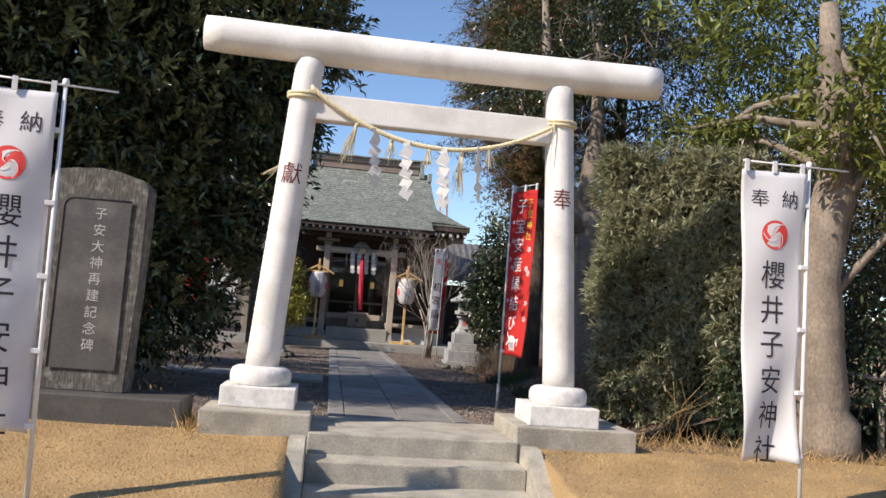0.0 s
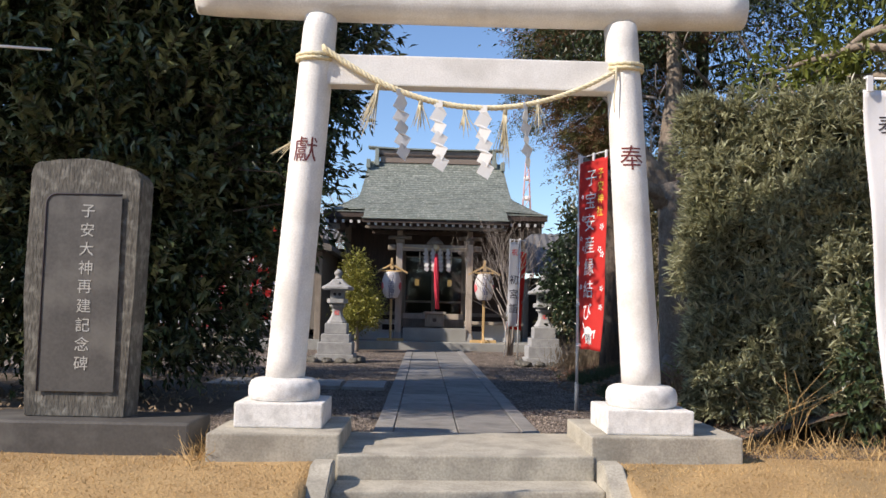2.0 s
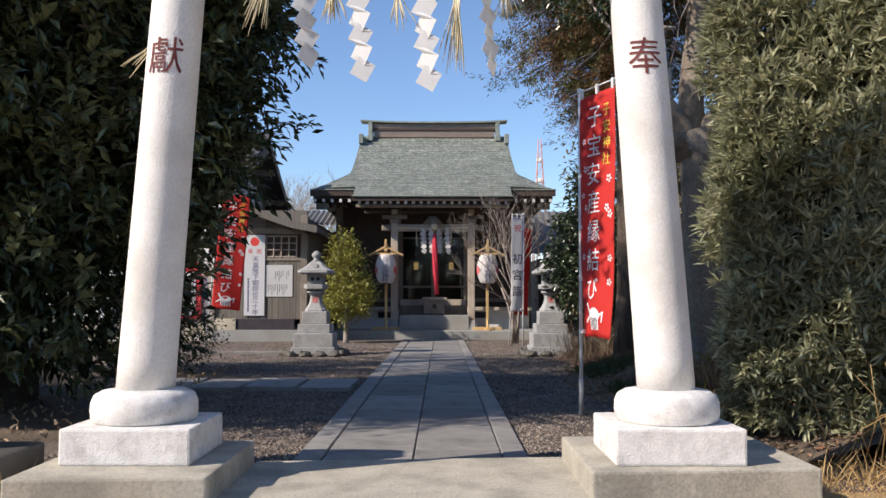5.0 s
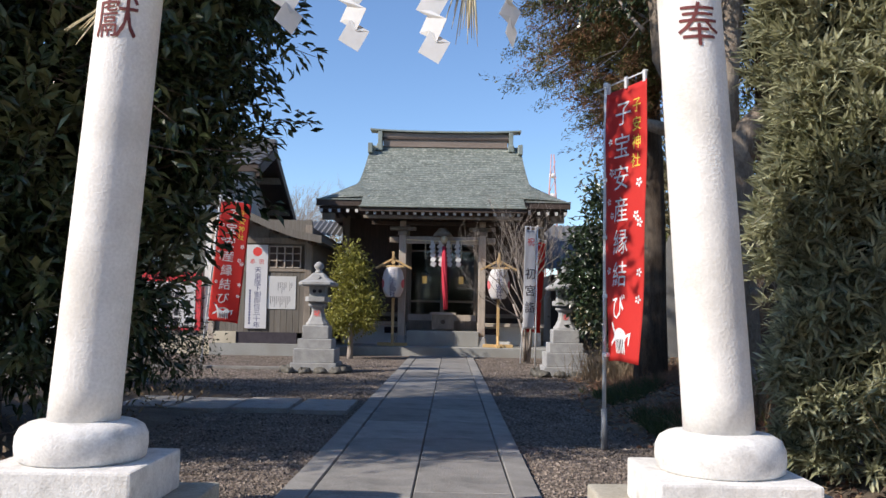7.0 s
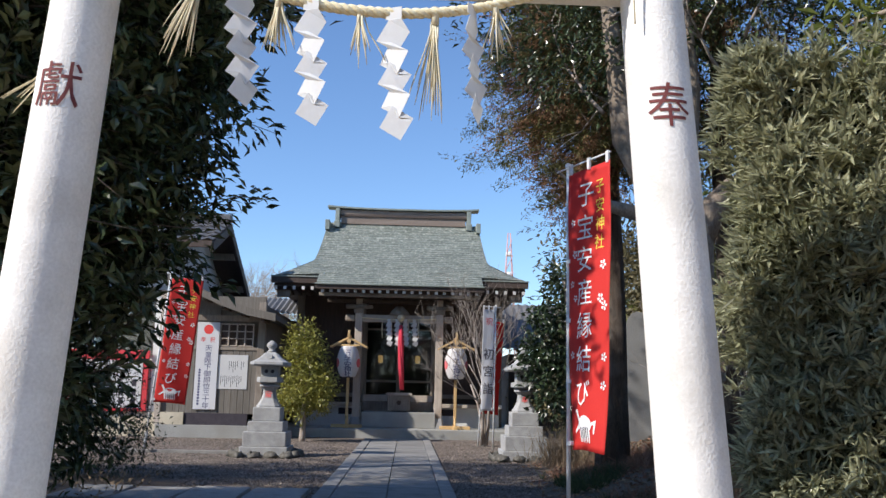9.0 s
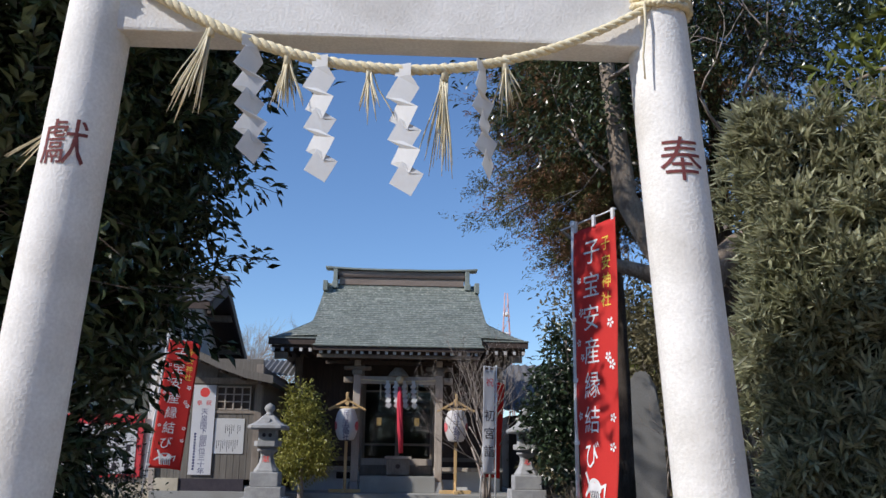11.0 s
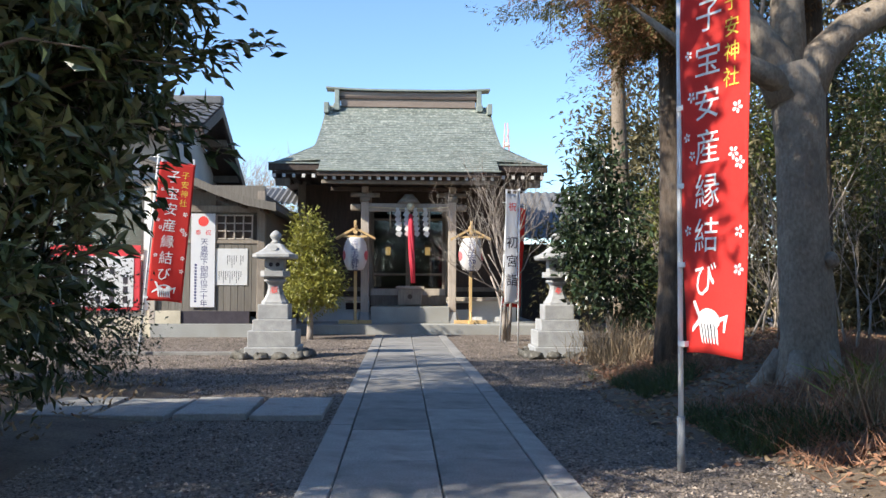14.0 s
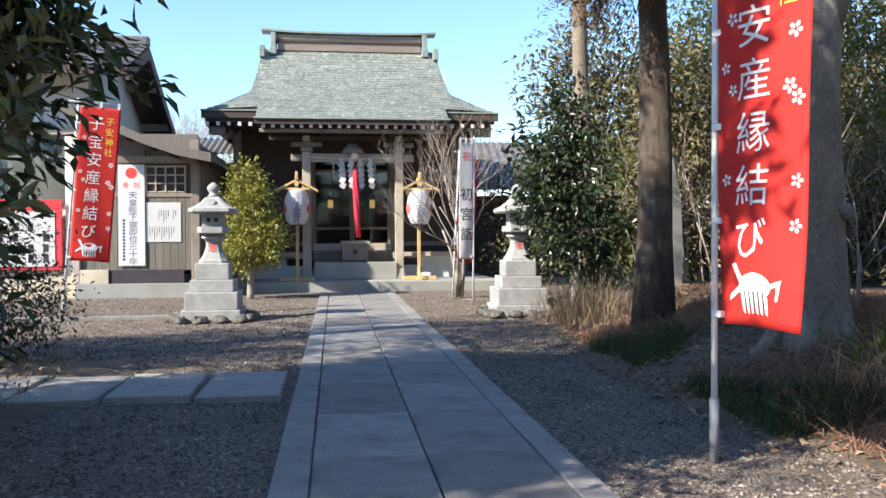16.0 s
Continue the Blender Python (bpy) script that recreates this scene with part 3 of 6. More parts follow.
solid("stele_base", box(-3.15, -1.74, -0.10, 0.45, -0.15, 0.205, 0.02), M["stele_panel"], "dark smooth stone base block", "stone base")

# ---- approach paving ----
approach = empty("approach_path", "grey stone slab path leading to the hall", "paved path", kind="structure")
SH = {}


def slab(x0, x1, y0, y1, mat, parent, top=0.0, name="paving_slab", deep=0.09):
    key = (round(x1 - x0, 3), round(y1 - y0, 3), mat.name, deep)
    if key not in SH:
        w, d = (x1 - x0) / 2 - 0.0035, (y1 - y0) / 2 - 0.006
        bm = bmesh.new()
        top_v = [bm.verts.new((sx * (w - 0.006), sy * (d - 0.006), 0)) for sx, sy in ((-1, -1), (1, -1), (1, 1), (-1, 1))]
        mid = [bm.verts.new((sx * w, sy * d, -0.007)) for sx, sy in ((-1, -1), (1, -1), (1, 1), (-1, 1))]
        low = [bm.verts.new((sx * w, sy * d, -deep)) for sx, sy in ((-1, -1), (1, -1), (1, 1), (-1, 1))]
        bm.faces.new(top_v)
        for p, q in ((top_v, mid), (mid, low)):
            for i in range(4):
                bm.faces.new((p[i], q[i], q[(i + 1) % 4], p[(i + 1) % 4]))
        SH[key] = mesh_of(name, bm, mat)
    ob = new(name, SH[key])
    ob.parent = parent
    ob.location = ((x0 + x1) / 2, (y0 + y1) / 2, top + random.uniform(-0.002, 0.002))
    ob.rotation_euler = (random.uniform(-0.002, 0.002), random.uniform(-0.002, 0.002), random.uniform(-0.003, 0.003))
    return ob


y = 0.89
slab(-0.50, 0.01, y, y + 0.39, M["slab"], approach)
y += 0.39
while y < 14.9:
    slab(-0.50, 0.01, y, min(y + 0.985, 15.05), M["slab"], approach)
    y += 0.985
y = 0.89
for k in range(16):
    y1 = min(y + (0.5 if k == 0 else 0.945), 15.05)
    slab(0.01, 0.515, y, y1, M["slab"], approach)
    y = y1
    if y >= 15.05:
        break
for x0, x1 in ((-0.66, -0.50), (0.515, 0.66)):
    y = 0.89
    while y < 15.04:
        slab(x0, x1, y, min(y + 1.77, 15.05), M["kerb"], approach, 0.004, "kerb_stone", 0.11)
        y += 1.77
solid("yard_border", box(-9, -2.4, 10.46, 10.56, -0.1, 0.02, 0.008), M["kerb"], "low stone border across the gravel yard", "border", "structure")
side = empty("side_stepping_path", "row of pale stone slabs branching off the path", "stepping stones", kind="structure")
for k in range(11):
    x1 = -0.735 - 0.545 * k
    stone = slab(x1 - 0.515, x1, 4.76 + 0.035 * (k % 2), 5.74 - 0.03 * (k % 3), M["stepping"], side, 0.016 + 0.006 * (k % 2), "stepping_slab", 0.08)
    stone.rotation_euler.z += 0.022 * math.sin(k * 2.3)
# ---- worship hall ----
terrace = solid("hall_terrace", box(-2.75, 2.75, 15.42, 21.5, -0.1, 0.165, 0.012), M["terrace"], "low grey concrete terrace round the hall", "terrace", "structure")
solid("entrance_step", box(-0.80, 0.80, 16.15, 17.1, 0.165, 0.50, 0.012), M["terrace"], "plain grey concrete entrance step", "step", "structure")

hall = empty("worship_hall", "wooden shrine hall with a green copper roof", "shrine hall", at=(0, 0, 0))
OX = -0.035


def roof_z(y, x):
    """Concave roof pitch, lifted at the eave corners."""
    if y > 16.2:
        t = (19.1 - y) / 2.9
        z = 5.22 - 1.98 * t + 0.26 * t * t - 0.10 * math.sin(math.pi * t)
    else:
        z = 3.50 - (16.2 - y) * 0.50
    ax = abs(x)
    if ax > 2.0:
        z -= 0.10 * (ax - 2.0)
    return z


def half_width(y):
    t = (19.1 - y) / 2.9
    if t < 0.66:
        return 1.94 + 0.14 * t
    if t <= 1.0:
        k = (t - 0.66) / 0.34
        return 2.03 + 0.82 * k ** 1.15
    return 1.80


COURSES = 30
bm = bmesh.new()
rows = [lerp(19.1, 15.58, i / COURSES) for i in range(COURSES + 1)]
rr = random.Random(3)
for i in range(COURSES):
    ya, yb = rows[i], rows[i + 1]
    w = half_width(ya) if yb > 16.15 else (1.80 if ya < 16.3 else half_width(ya))
    wb = half_width(yb) if yb > 16.2 else (1.80 if ya < 16.32 else half_width(16.2))
    n = 26
    offs = rr.uniform(0, 1)
    xs = sorted({-1.0, 1.0, *[max(-1, min(1, -1 + 2 * (k + offs) / n)) for k in range(-1, n)]})
    for u0, u1 in zip(xs, xs[1:]):
        if u1 - u0 < 0.004:
            continue
        lift = rr.uniform(0.006, 0.014)
        q = []
        for (u, yy, ww, dz) in ((u0, ya, w, 0.0), (u1, ya, w, 0.0), (u1, yb, wb, lift), (u0, yb, wb, lift)):
            x = u * ww
            q.append(bm.verts.new((OX + x, yy, roof_z(yy, x) + dz)))
        e = [bm.verts.new((q[k].co.x, q[k].co.y, q[k].co.z - 0.025)) for k in (3, 2)]
        bm.faces.new(q)
        bm.faces.new((q[3], q[2], e[1], e[0]))
front = part("front_roof_slope", bm, M["copper"], hall, "green weathered copper shingles")
bm = bmesh.new()
for s in (-1, 1):
    for j in range(10):
        y0, y1 = lerp(19.1, 16.2, j / 10), lerp(19.1, 16.2, (j + 1) / 10)
        q = []
        for y_, k in ((y0, 0), (y1, 0), (y1, 1), (y0, 1)):
            x = s * half_width(y_)
            q.append(bm.verts.new((OX + x, y_, roof_z(y_, x) - (0.012 + 0.12 * k))))
        bm.faces.new(q)
# rear slope and the wings behind
for s in (-1, 1):
    y_g = 19.1 - 2.9 * 0.66
    q = [(OX + s * 2.03, y_g, roof_z(y_g, 2.0)), (OX + s * 2.84, 16.2, 3.39), (OX + s * 2.84, 22.0, 3.39), (OX + s * 2.03, 38.2 - y_g, roof_z(y_g, 2.0))]
    bm.faces.new([bm.verts.new(p) for p in q])
    q = [(OX + s * 1.85, 19.1, 5.12), (OX + s * 1.95, y_g, roof_z(y_g, 2.0) - 0.03), (OX + s * 1.95, 38.2 - y_g, roof_z(y_g, 2.0) - 0.03)]
    bm.faces.new([bm.verts.new(p) for p in q])
q = [(OX - 1.94, 19.1, 5.2), (OX + 1.94, 19.1, 5.2), (OX + 2.0, 22.0, 3.36), (OX - 2.0, 22.0, 3.36)]
bm.faces.new([bm.verts.new(p) for p in q])
part("rear_roof", bm, M["copper"], hall)
# eave boards
for s in (-1, 1):
    part("side_eave_board", box(*(sorted((OX + s * 1.80, OX + s * 2.86))), 16.19, 16.28, 3.27, 3.41, 0.008), M["darkwood"], hall)
    part("side_eave_cap", box(*(sorted((OX + s * 1.80, OX + s * 2.87))), 16.17, 16.24, 3.405, 3.435, 0.004), M["verdigris"], hall)
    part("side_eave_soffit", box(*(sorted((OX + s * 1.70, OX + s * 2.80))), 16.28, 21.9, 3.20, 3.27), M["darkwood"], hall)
    for k in range(5):
        x = OX + s * (1.95 + 0.2 * k)
        part("side_rafter", box(x - 0.03, x + 0.03, 16.23, 17.6, 3.13, 3.20), M["darkwood"], hall)
        part("side_rafter_tip", box(x - 0.032, x + 0.032, 16.215, 16.229, 3.128, 3.202), M["endpaint"], hall)
    part("corner_beam", box(*(sorted((OX + s * 2.45, OX + s * 2.75))), 16.4, 16.55, 2.98, 3.13, 0.01), M["oldwood"], hall)
part("canopy_eave_board", box(OX - 1.82, OX + 1.82, 15.60, 15.68, 3.09, 3.19, 0.006), M["darkwood"], hall)
part("canopy_eave_cap", box(OX - 1.83, OX + 1.83, 15.56, 15.64, 3.186, 3.215, 0.004), M["verdigris"], hall)
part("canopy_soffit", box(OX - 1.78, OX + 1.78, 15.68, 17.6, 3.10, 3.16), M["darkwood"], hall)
part("canopy_purlin", box(OX - 1.75, OX + 1.75, 15.78, 15.90, 2.96, 3.03, 0.008), M["oldwood"], hall)
for k in range(20):
    x = OX - 1.66 + 3.32 * k / 19
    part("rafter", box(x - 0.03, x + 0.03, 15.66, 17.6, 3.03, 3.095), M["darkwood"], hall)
    part("rafter_tip", box(x - 0.033, x + 0.033, 15.645, 15.659, 3.027, 3.098), M["endpaint"], hall, "white painted rafter tip")
# ridge
part("ridge_panel", box(OX - 1.60, OX + 1.60, 18.98, 19.22, 5.17, 5.37, 0.01), M["ridgewood"], hall, "brown ridge panel")
part("ridge_band", box(OX - 1.64, OX + 1.64, 18.95, 19.25, 5.36, 5.42, 0.008), M["darkwood"], hall)
part("ridge_panel", box(OX - 1.62, OX + 1.62, 18.97, 19.23, 5.42, 5.53, 0.008), M["ridgewood"], hall)
bm = bmesh.new()
rings = []
for i in range(13):
    t0 = i / 12 * 2 - 1
    add = 0.05 * abs(t0) ** 3
    rings.append([bm.verts.new((OX + t0 * 1.95, yy, zz + add)) for yy, zz in ((18.90, 5.545), (19.30, 5.545), (19.30, 5.585), (19.1, 5.61), (18.90, 5.585))])
for a, b in zip(rings, rings[1:]):
    for k in range(5):
        bm.faces.new((a[k], b[k], b[(k + 1) % 5], a[(k + 1) % 5]))
bm.faces.new(rings[0])
bm.faces.new(rings[-1])
part("ridge_cap", bm, M["verdigris"], hall, "green copper ridge cap")
for s in (-1, 1):
    x = OX + s * 1.69
    part("ridge_end", box(x - 0.055, x + 0.055, 18.88, 19.32, 5.12, 5.56, 0.012), M["verdigris"], hall)
    part("ridge_end_block", box(x - 0.075, x + 0.075, 18.80, 19.0, 5.05, 5.22, 0.02), M["verdigris"], hall)
    part("verge_board", box(*(sorted((OX + s * 1.86, OX + s * 1.97))), 18.6, 19.3, 4.95, 5.2, 0.01), M["verdigris"], hall)
# canopy posts and beam
for s in (-1, 1):
    x = OX + s * 0.895
    part("post_stone", lathe([(0.14, 0), (0.14, 0.02), (0.105, 0.22)], x, 16.30, 0.165, 4 * 4, True), M["granite"], hall)
    part("post", box(x - 0.08, x + 0.08, 16.22, 16.38, 0.385, 2.64, 0.012), M["palewood"], hall, "grey weathered post")
    part("bracket_block", box(x - 0.11, x + 0.11, 16.19, 16.41, 2.64, 2.74, 0.02), M["oldwood"], hall)
    part("bracket_arm", box(x - 0.30, x + 0.30, 16.24, 16.36, 2.74, 2.83, 0.03), M["oldwood"], hall)
    part("bracket_cap", box(x - 0.07, x + 0.07, 16.22, 16.38, 2.83, 2.96, 0.015), M["palewood"], hall)
    part("beam_nose", box(*(sorted((x + s * 0.08, x + s * 0.30))), 16.24, 16.36, 2.46, 2.60, 0.035), M["oldwood"], hall, "carved beam end")
part("canopy_beam", box(OX - 0.815, OX + 0.815, 16.235, 16.365, 2.45, 2.61, 0.015), M["palewood"], hall)
part("carved_frog_leg", lathe([(0.02, 0.0), (0.24, 0.0), (0.19, 0.08), (0.11, 0.16), (0.08, 0.2)], OX, 16.3, 2.61, 16), M["oldwood"], hall, "carved strut above the beam")
part("upper_beam", box(OX - 1.6, OX + 1.6, 16.25, 16.35, 2.865, 2.95, 0.01), M["darkwood"], hall)
# body
for s in (-1, 1):
    x0, x1 = sorted((OX + s * 0.90, OX + s * 2.30))
    part("front_wall", box(x0, x1, 17.6, 17.72, 0.52, 3.15), M["darkwood"], hall, "dark boarded wall")
    for k in range(6):
        xa = lerp(x0, x1, k / 6)
        part("wall_board", box(xa + 0.004, lerp(x0, x1, (k + 1) / 6) - 0.004, 17.57, 17.6, 0.9, 2.4), M["darkwood"], hall)
    part("wall_rail", box(x0, x1, 17.55, 17.6, 0.80, 0.895, 0.006), M["oldwood"], hall)
    part("veranda_edge", box(*(sorted((OX + s * 0.82, OX + s * 2.35))), 16.75, 17.55, 0.60, 0.68, 0.008), M["palewood"], hall, "veranda floor edge")
    part("underfloor_wall", box(*(sorted((OX + s * 0.82, OX + s * 2.30))), 16.95, 17.05, 0.165, 0.60), M["plaster"], hall)
    part("underfloor_vent", box(*(sorted((OX + s * 1.0, OX + s * 1.32))), 16.935, 16.95, 0.42, 0.56), M["ink"], hall)
    part("corner_pillar", box(*(sorted((OX + s * 2.25, OX + s * 2.42))), 17.52, 17.72, 0.165, 3.2, 0.01), M["oldwood"], hall)
    part("door_pillar", box(*(sorted((OX + s * 0.80, OX + s * 0.93))), 17.48, 17.62, 0.5, 3.1, 0.01), M["oldwood"], hall)
    part("side_wall", box(*(sorted((OX + s * 2.27, OX + s * 2.37))), 17.72, 21.4, 0.165, 3.2), M["darkwood"], hall)
part("rear_wall", box(OX - 2.27, OX + 2.27, 21.3, 21.4, 0.165, 3.2), M["darkwood"], hall)
# inner floor coloured dark to stand in for the dim room
part("inner_floor", box(OX - 2.27, OX + 2.27, 17.72, 21.3, 0.62, 0.70), M["darkwood"], hall)
part("inner_ceiling", box(OX - 2.27, OX + 2.27, 17.72, 21.3, 2.75, 2.8), M["darkwood"], hall)
part("door_head", box(OX - 0.80, OX + 0.80, 17.52, 17.66, 2.62, 3.1, 0.008), M["darkwood"], hall)
part("door_sill", box(OX - 0.80, OX + 0.80, 17.2, 17.66, 0.70, 0.86, 0.008), M["palewood"], hall, "wooden door sill")
part("front_sill_board", box(OX - 0.80, OX + 0.80, 17.10, 17.2, 0.50, 0.72, 0.008), M["oldwood"], hall)
for k in range(2):
    x0 = OX - 0.80 + 0.80 * k
    door = part("sliding_door", box(x0 + 0.004, x0 + 0.05, 17.55, 17.59, 0.86, 2.62), M["oldwood"], hall, "glazed wooden sliding door")
    part("door_stile", box(x0 + 0.75, x0 + 0.796, 17.55, 17.59, 0.86, 2.62), M["oldwood"], door)
    part("door_rail", box(x0 + 0.05, x0 + 0.75, 17.555, 17.585, 1.15, 1.19), M["oldwood"], door)
    part("door_top_rail", box(x0 + 0.05, x0 + 0.75, 17.555, 17.585, 2.36, 2.40), M["oldwood"], door)
    g = part("door_glass", box(x0 + 0.05, x0 + 0.75, 17.567, 17.572, 0.90, 2.60), M["glass"], door, "dark reflecting glass")
    g.visible_shadow = False
part("interior_rail", box(OX - 0.9, OX + 0.9, 18.6, 18.64, 1.18, 1.22), M["palewood"], hall)
for s in (-1, 1):
    lamp = empty("hanging_lantern", "small glowing bronze hanging lantern inside the hall", "lantern", "pair of hanging lanterns")
    part("lantern_body", lathe([(0.05, 0), (0.062, 0.02), (0.062, 0.16), (0.05, 0.18)], OX + s * 0.45, 18.2, 1.62, 8), M["glow"], lamp, "lit amber glass")
    part("lantern_cap", lathe([(0.12, 0), (0.11, 0.02), (0.03, 0.09), (0.01, 0.12)], OX + s * 0.45, 18.2, 1.84, 8), M["alu"], lamp)
    part("chain", tube([(OX + s * 0.45, 18.2, 1.95), (OX + s * 0.45, 18.2, 2.75)], 0.006, 5), M["alu"], lamp)
# paper streamers, rope and bell cord at the entrance
front_rope = empty("entrance_rope", "thin rope with white paper streamers under the hall beam", "rope")
part("cord", tube([(OX + x, 16.20, 2.535 - 0.03 * math.cos(x * 1.9)) for x in np.linspace(-0.81, 0.81, 15)], 0.014, 6), M["rope"], front_rope)
for x in (-0.26, -0.08, 0.10, 0.30):
    shide(front_rope, (OX + 0.03 + x, 16.17, 2.46), 0.165, 8 * (1 if x > 0 else -1), 5)
for x in (-0.38, -0.17, 0.01, 0.2, 0.42):
    bm = bmesh.new()
    for _ in range(8):
        add_tube(bm, [(OX + x, 16.20, 2.51), (OX + x + rng.normal(0, 0.012), 16.2 + rng.normal(0, 0.01), 2.30), (OX + x + rng.normal(0, 0.02), 16.2, 2.10)], [0.004, 0.003, 0.001], 3)
    part("straw_tassel", bm, M["straw"], front_rope)
cord = empty("bell_cord", "thick red cloth cord hanging from the bell", "bell cord")
bm = bmesh.new()
for i in range(5):
    a = i * 1.256
    add_tube(bm, [(0.0 + 0.02 * math.cos(a), 16.12 + 0.02 * math.sin(a), 2.38), (0.01 + 0.035 * math.cos(a), 16.12 + 0.03 * math.sin(a), 2.0), (0.03 + 0.035 * math.cos(a + 0.8), 16.12 + 0.035 * math.sin(a + 0.8), 1.5), (0.06 + 0.03 * math.cos(a + 1.6), 16.10 + 0.03 * math.sin(a + 1.6), 0.98)], [0.02, 0.035, 0.03, 0.02], 8)
part("cloth_strand", bm, M["redrope"], cord)
part("bell", lathe([(0.02, 0), (0.07, 0.03), (0.085, 0.08), (0.06, 0.14), (0.02, 0.17)], 0.0, 16.12, 2.46, 16), M["rope"], cord, "brass bell")
# offertory box
off = empty("offertory_box", "grey weathered wooden offertory box on the entrance step", "offertory box")
part("body", box(-0.25, 0.25, 16.42, 16.80, 0.53, 0.86, 0.008), M["oldwood"], off)
part("rim", box(-0.29, 0.29, 16.38, 16.84, 0.86, 0.915, 0.008), M["palewood"], off)
for k in range(7):
    part("slat", box(-0.24 + 0.07 * k, -0.21 + 0.07 * k, 16.40, 16.82, 0.915, 0.93, 0.004), M["oldwood"], off)
for x in (-0.24, 0.20):
    part("foot", box(x, x + 0.05, 16.43, 16.79, 0.50, 0.53), M["oldwood"], off)
part("crest", lathe([(0.0, 0), (0.05, 0), (0.05, 0.004)], 0, 0, 0, 20), M["darkwood"], off).matrix_basis = pose(0, 16.417, 0.70, 90, 0, 0)


def andon(x, y):
    """A paper lantern under a little gabled roof on a timber stand."""
    st = empty("paper_lantern_stand", "white paper lantern under a small roof on a cedar stand", "lantern stand", "pair of lantern stands", at=(x, y, 0.165))
    part("post", box(-0.03, 0.03, -0.03, 0.03, 0.07, 1.82, 0.005), M["newwood"], st)
    part("base_beam", box(-0.33, 0.33, -0.05, 0.05, 0.0, 0.07, 0.006), M["newwood"], st)
    part("cross_beam", box(-0.045, 0.045, -0.30, 0.30, 0.0, 0.06, 0.006), M["newwood"], st)
    for s in (-1, 1):
        part("brace", tube([(0, s * 0.24, 0.05), (0, s * 0.03, 0.24)], 0.02, 4), M["newwood"], st)
        bm = bmesh.new()
        a = [(0.0, 1.93), (s * 0.40, 1.715), (s * 0.385, 1.68), (0.0, 1.885)]
        va = [bm.verts.new((px_, -0.17, pz_)) for px_, pz_ in a]
        vb = [bm.verts.new((px_, 0.17, pz_)) for px_, pz_ in a]
        bm.faces.new(va)
        bm.faces.new(list(reversed(vb)))
        for i in range(4):
            bm.faces.new((va[i], vb[i], vb[(i + 1) % 4], va[(i + 1) % 4]))
        part("roof_board", bm, M["newwood"], st)
    part("roof_ridge", box(-0.03, 0.03, -0.20, 0.20, 1.915, 1.96, 0.006), M["newwood"], st)
    part("finial", box(-0.025, 0.025, -0.21, -0.15, 1.955, 2.06, 0.008), M["newwood"], st)
    part("gable_boss", lathe([(0.0, 0), (0.045, 0), (0.045, 0.02)], 0, 0, 0, 16), M["newwood"], st).matrix_basis = pose(0, -0.16, 1.83, 90, 0, 0)
    part("gable_tie", box(-0.24, 0.24, -0.15, -0.12, 1.72, 1.76, 0.004), M["newwood"], st)
    prof = [(0.11, 0.0), (0.13, 0.01)]
    for i in range(13):
        t = i / 12
        r = 0.165 + 0.075 * math.sin(math.pi * t) ** 0.8
        prof += [(r, 0.02 + 0.60 * t), (r + 0.004, 0.02 + 0.60 * (t + 0.04))]
    prof += [(0.13, 0.645), (0.11, 0.66)]
    lan = part("paper_lantern", lathe(prof, 0, -0.10, 1.06, 28), M["lanternpaper"], st, "white paper lantern with pink print")

    def wrap(u, v):
        t = min(1, max(0, (v - 0.02) / 0.60))
        r = 0.165 + 0.075 * math.sin(math.pi * t) ** 0.8 + 0.006
        return (r * math.sin(u / 0.24), -0.10 - r * math.cos(u / 0.24), 1.06 + v)
    bm = bmesh.new()
    add_text_fine(bm, "櫻井子安神社", 0.0, 0.555, 0.14, 0.098, wrap, 1.25)
    part("lettering", bm, M["blueink"], lan, "navy brushed characters")
    for s in (-1, 1):
        bm = bmesh.new()
        add_text_fine(bm, "●", s * 0.30, 0.30, 0.26, 0.1, wrap)
        part("crest_print", bm, M["lanternred"], lan, "pink crest")
    part("lower_ring", lathe([(0.115, 0), (0.115, 0.02)], 0, -0.10, 1.05, 24), M["darkwood"], lan)
    return st


andon(-1.10, 15.95)
andon(1.215, 15.95)
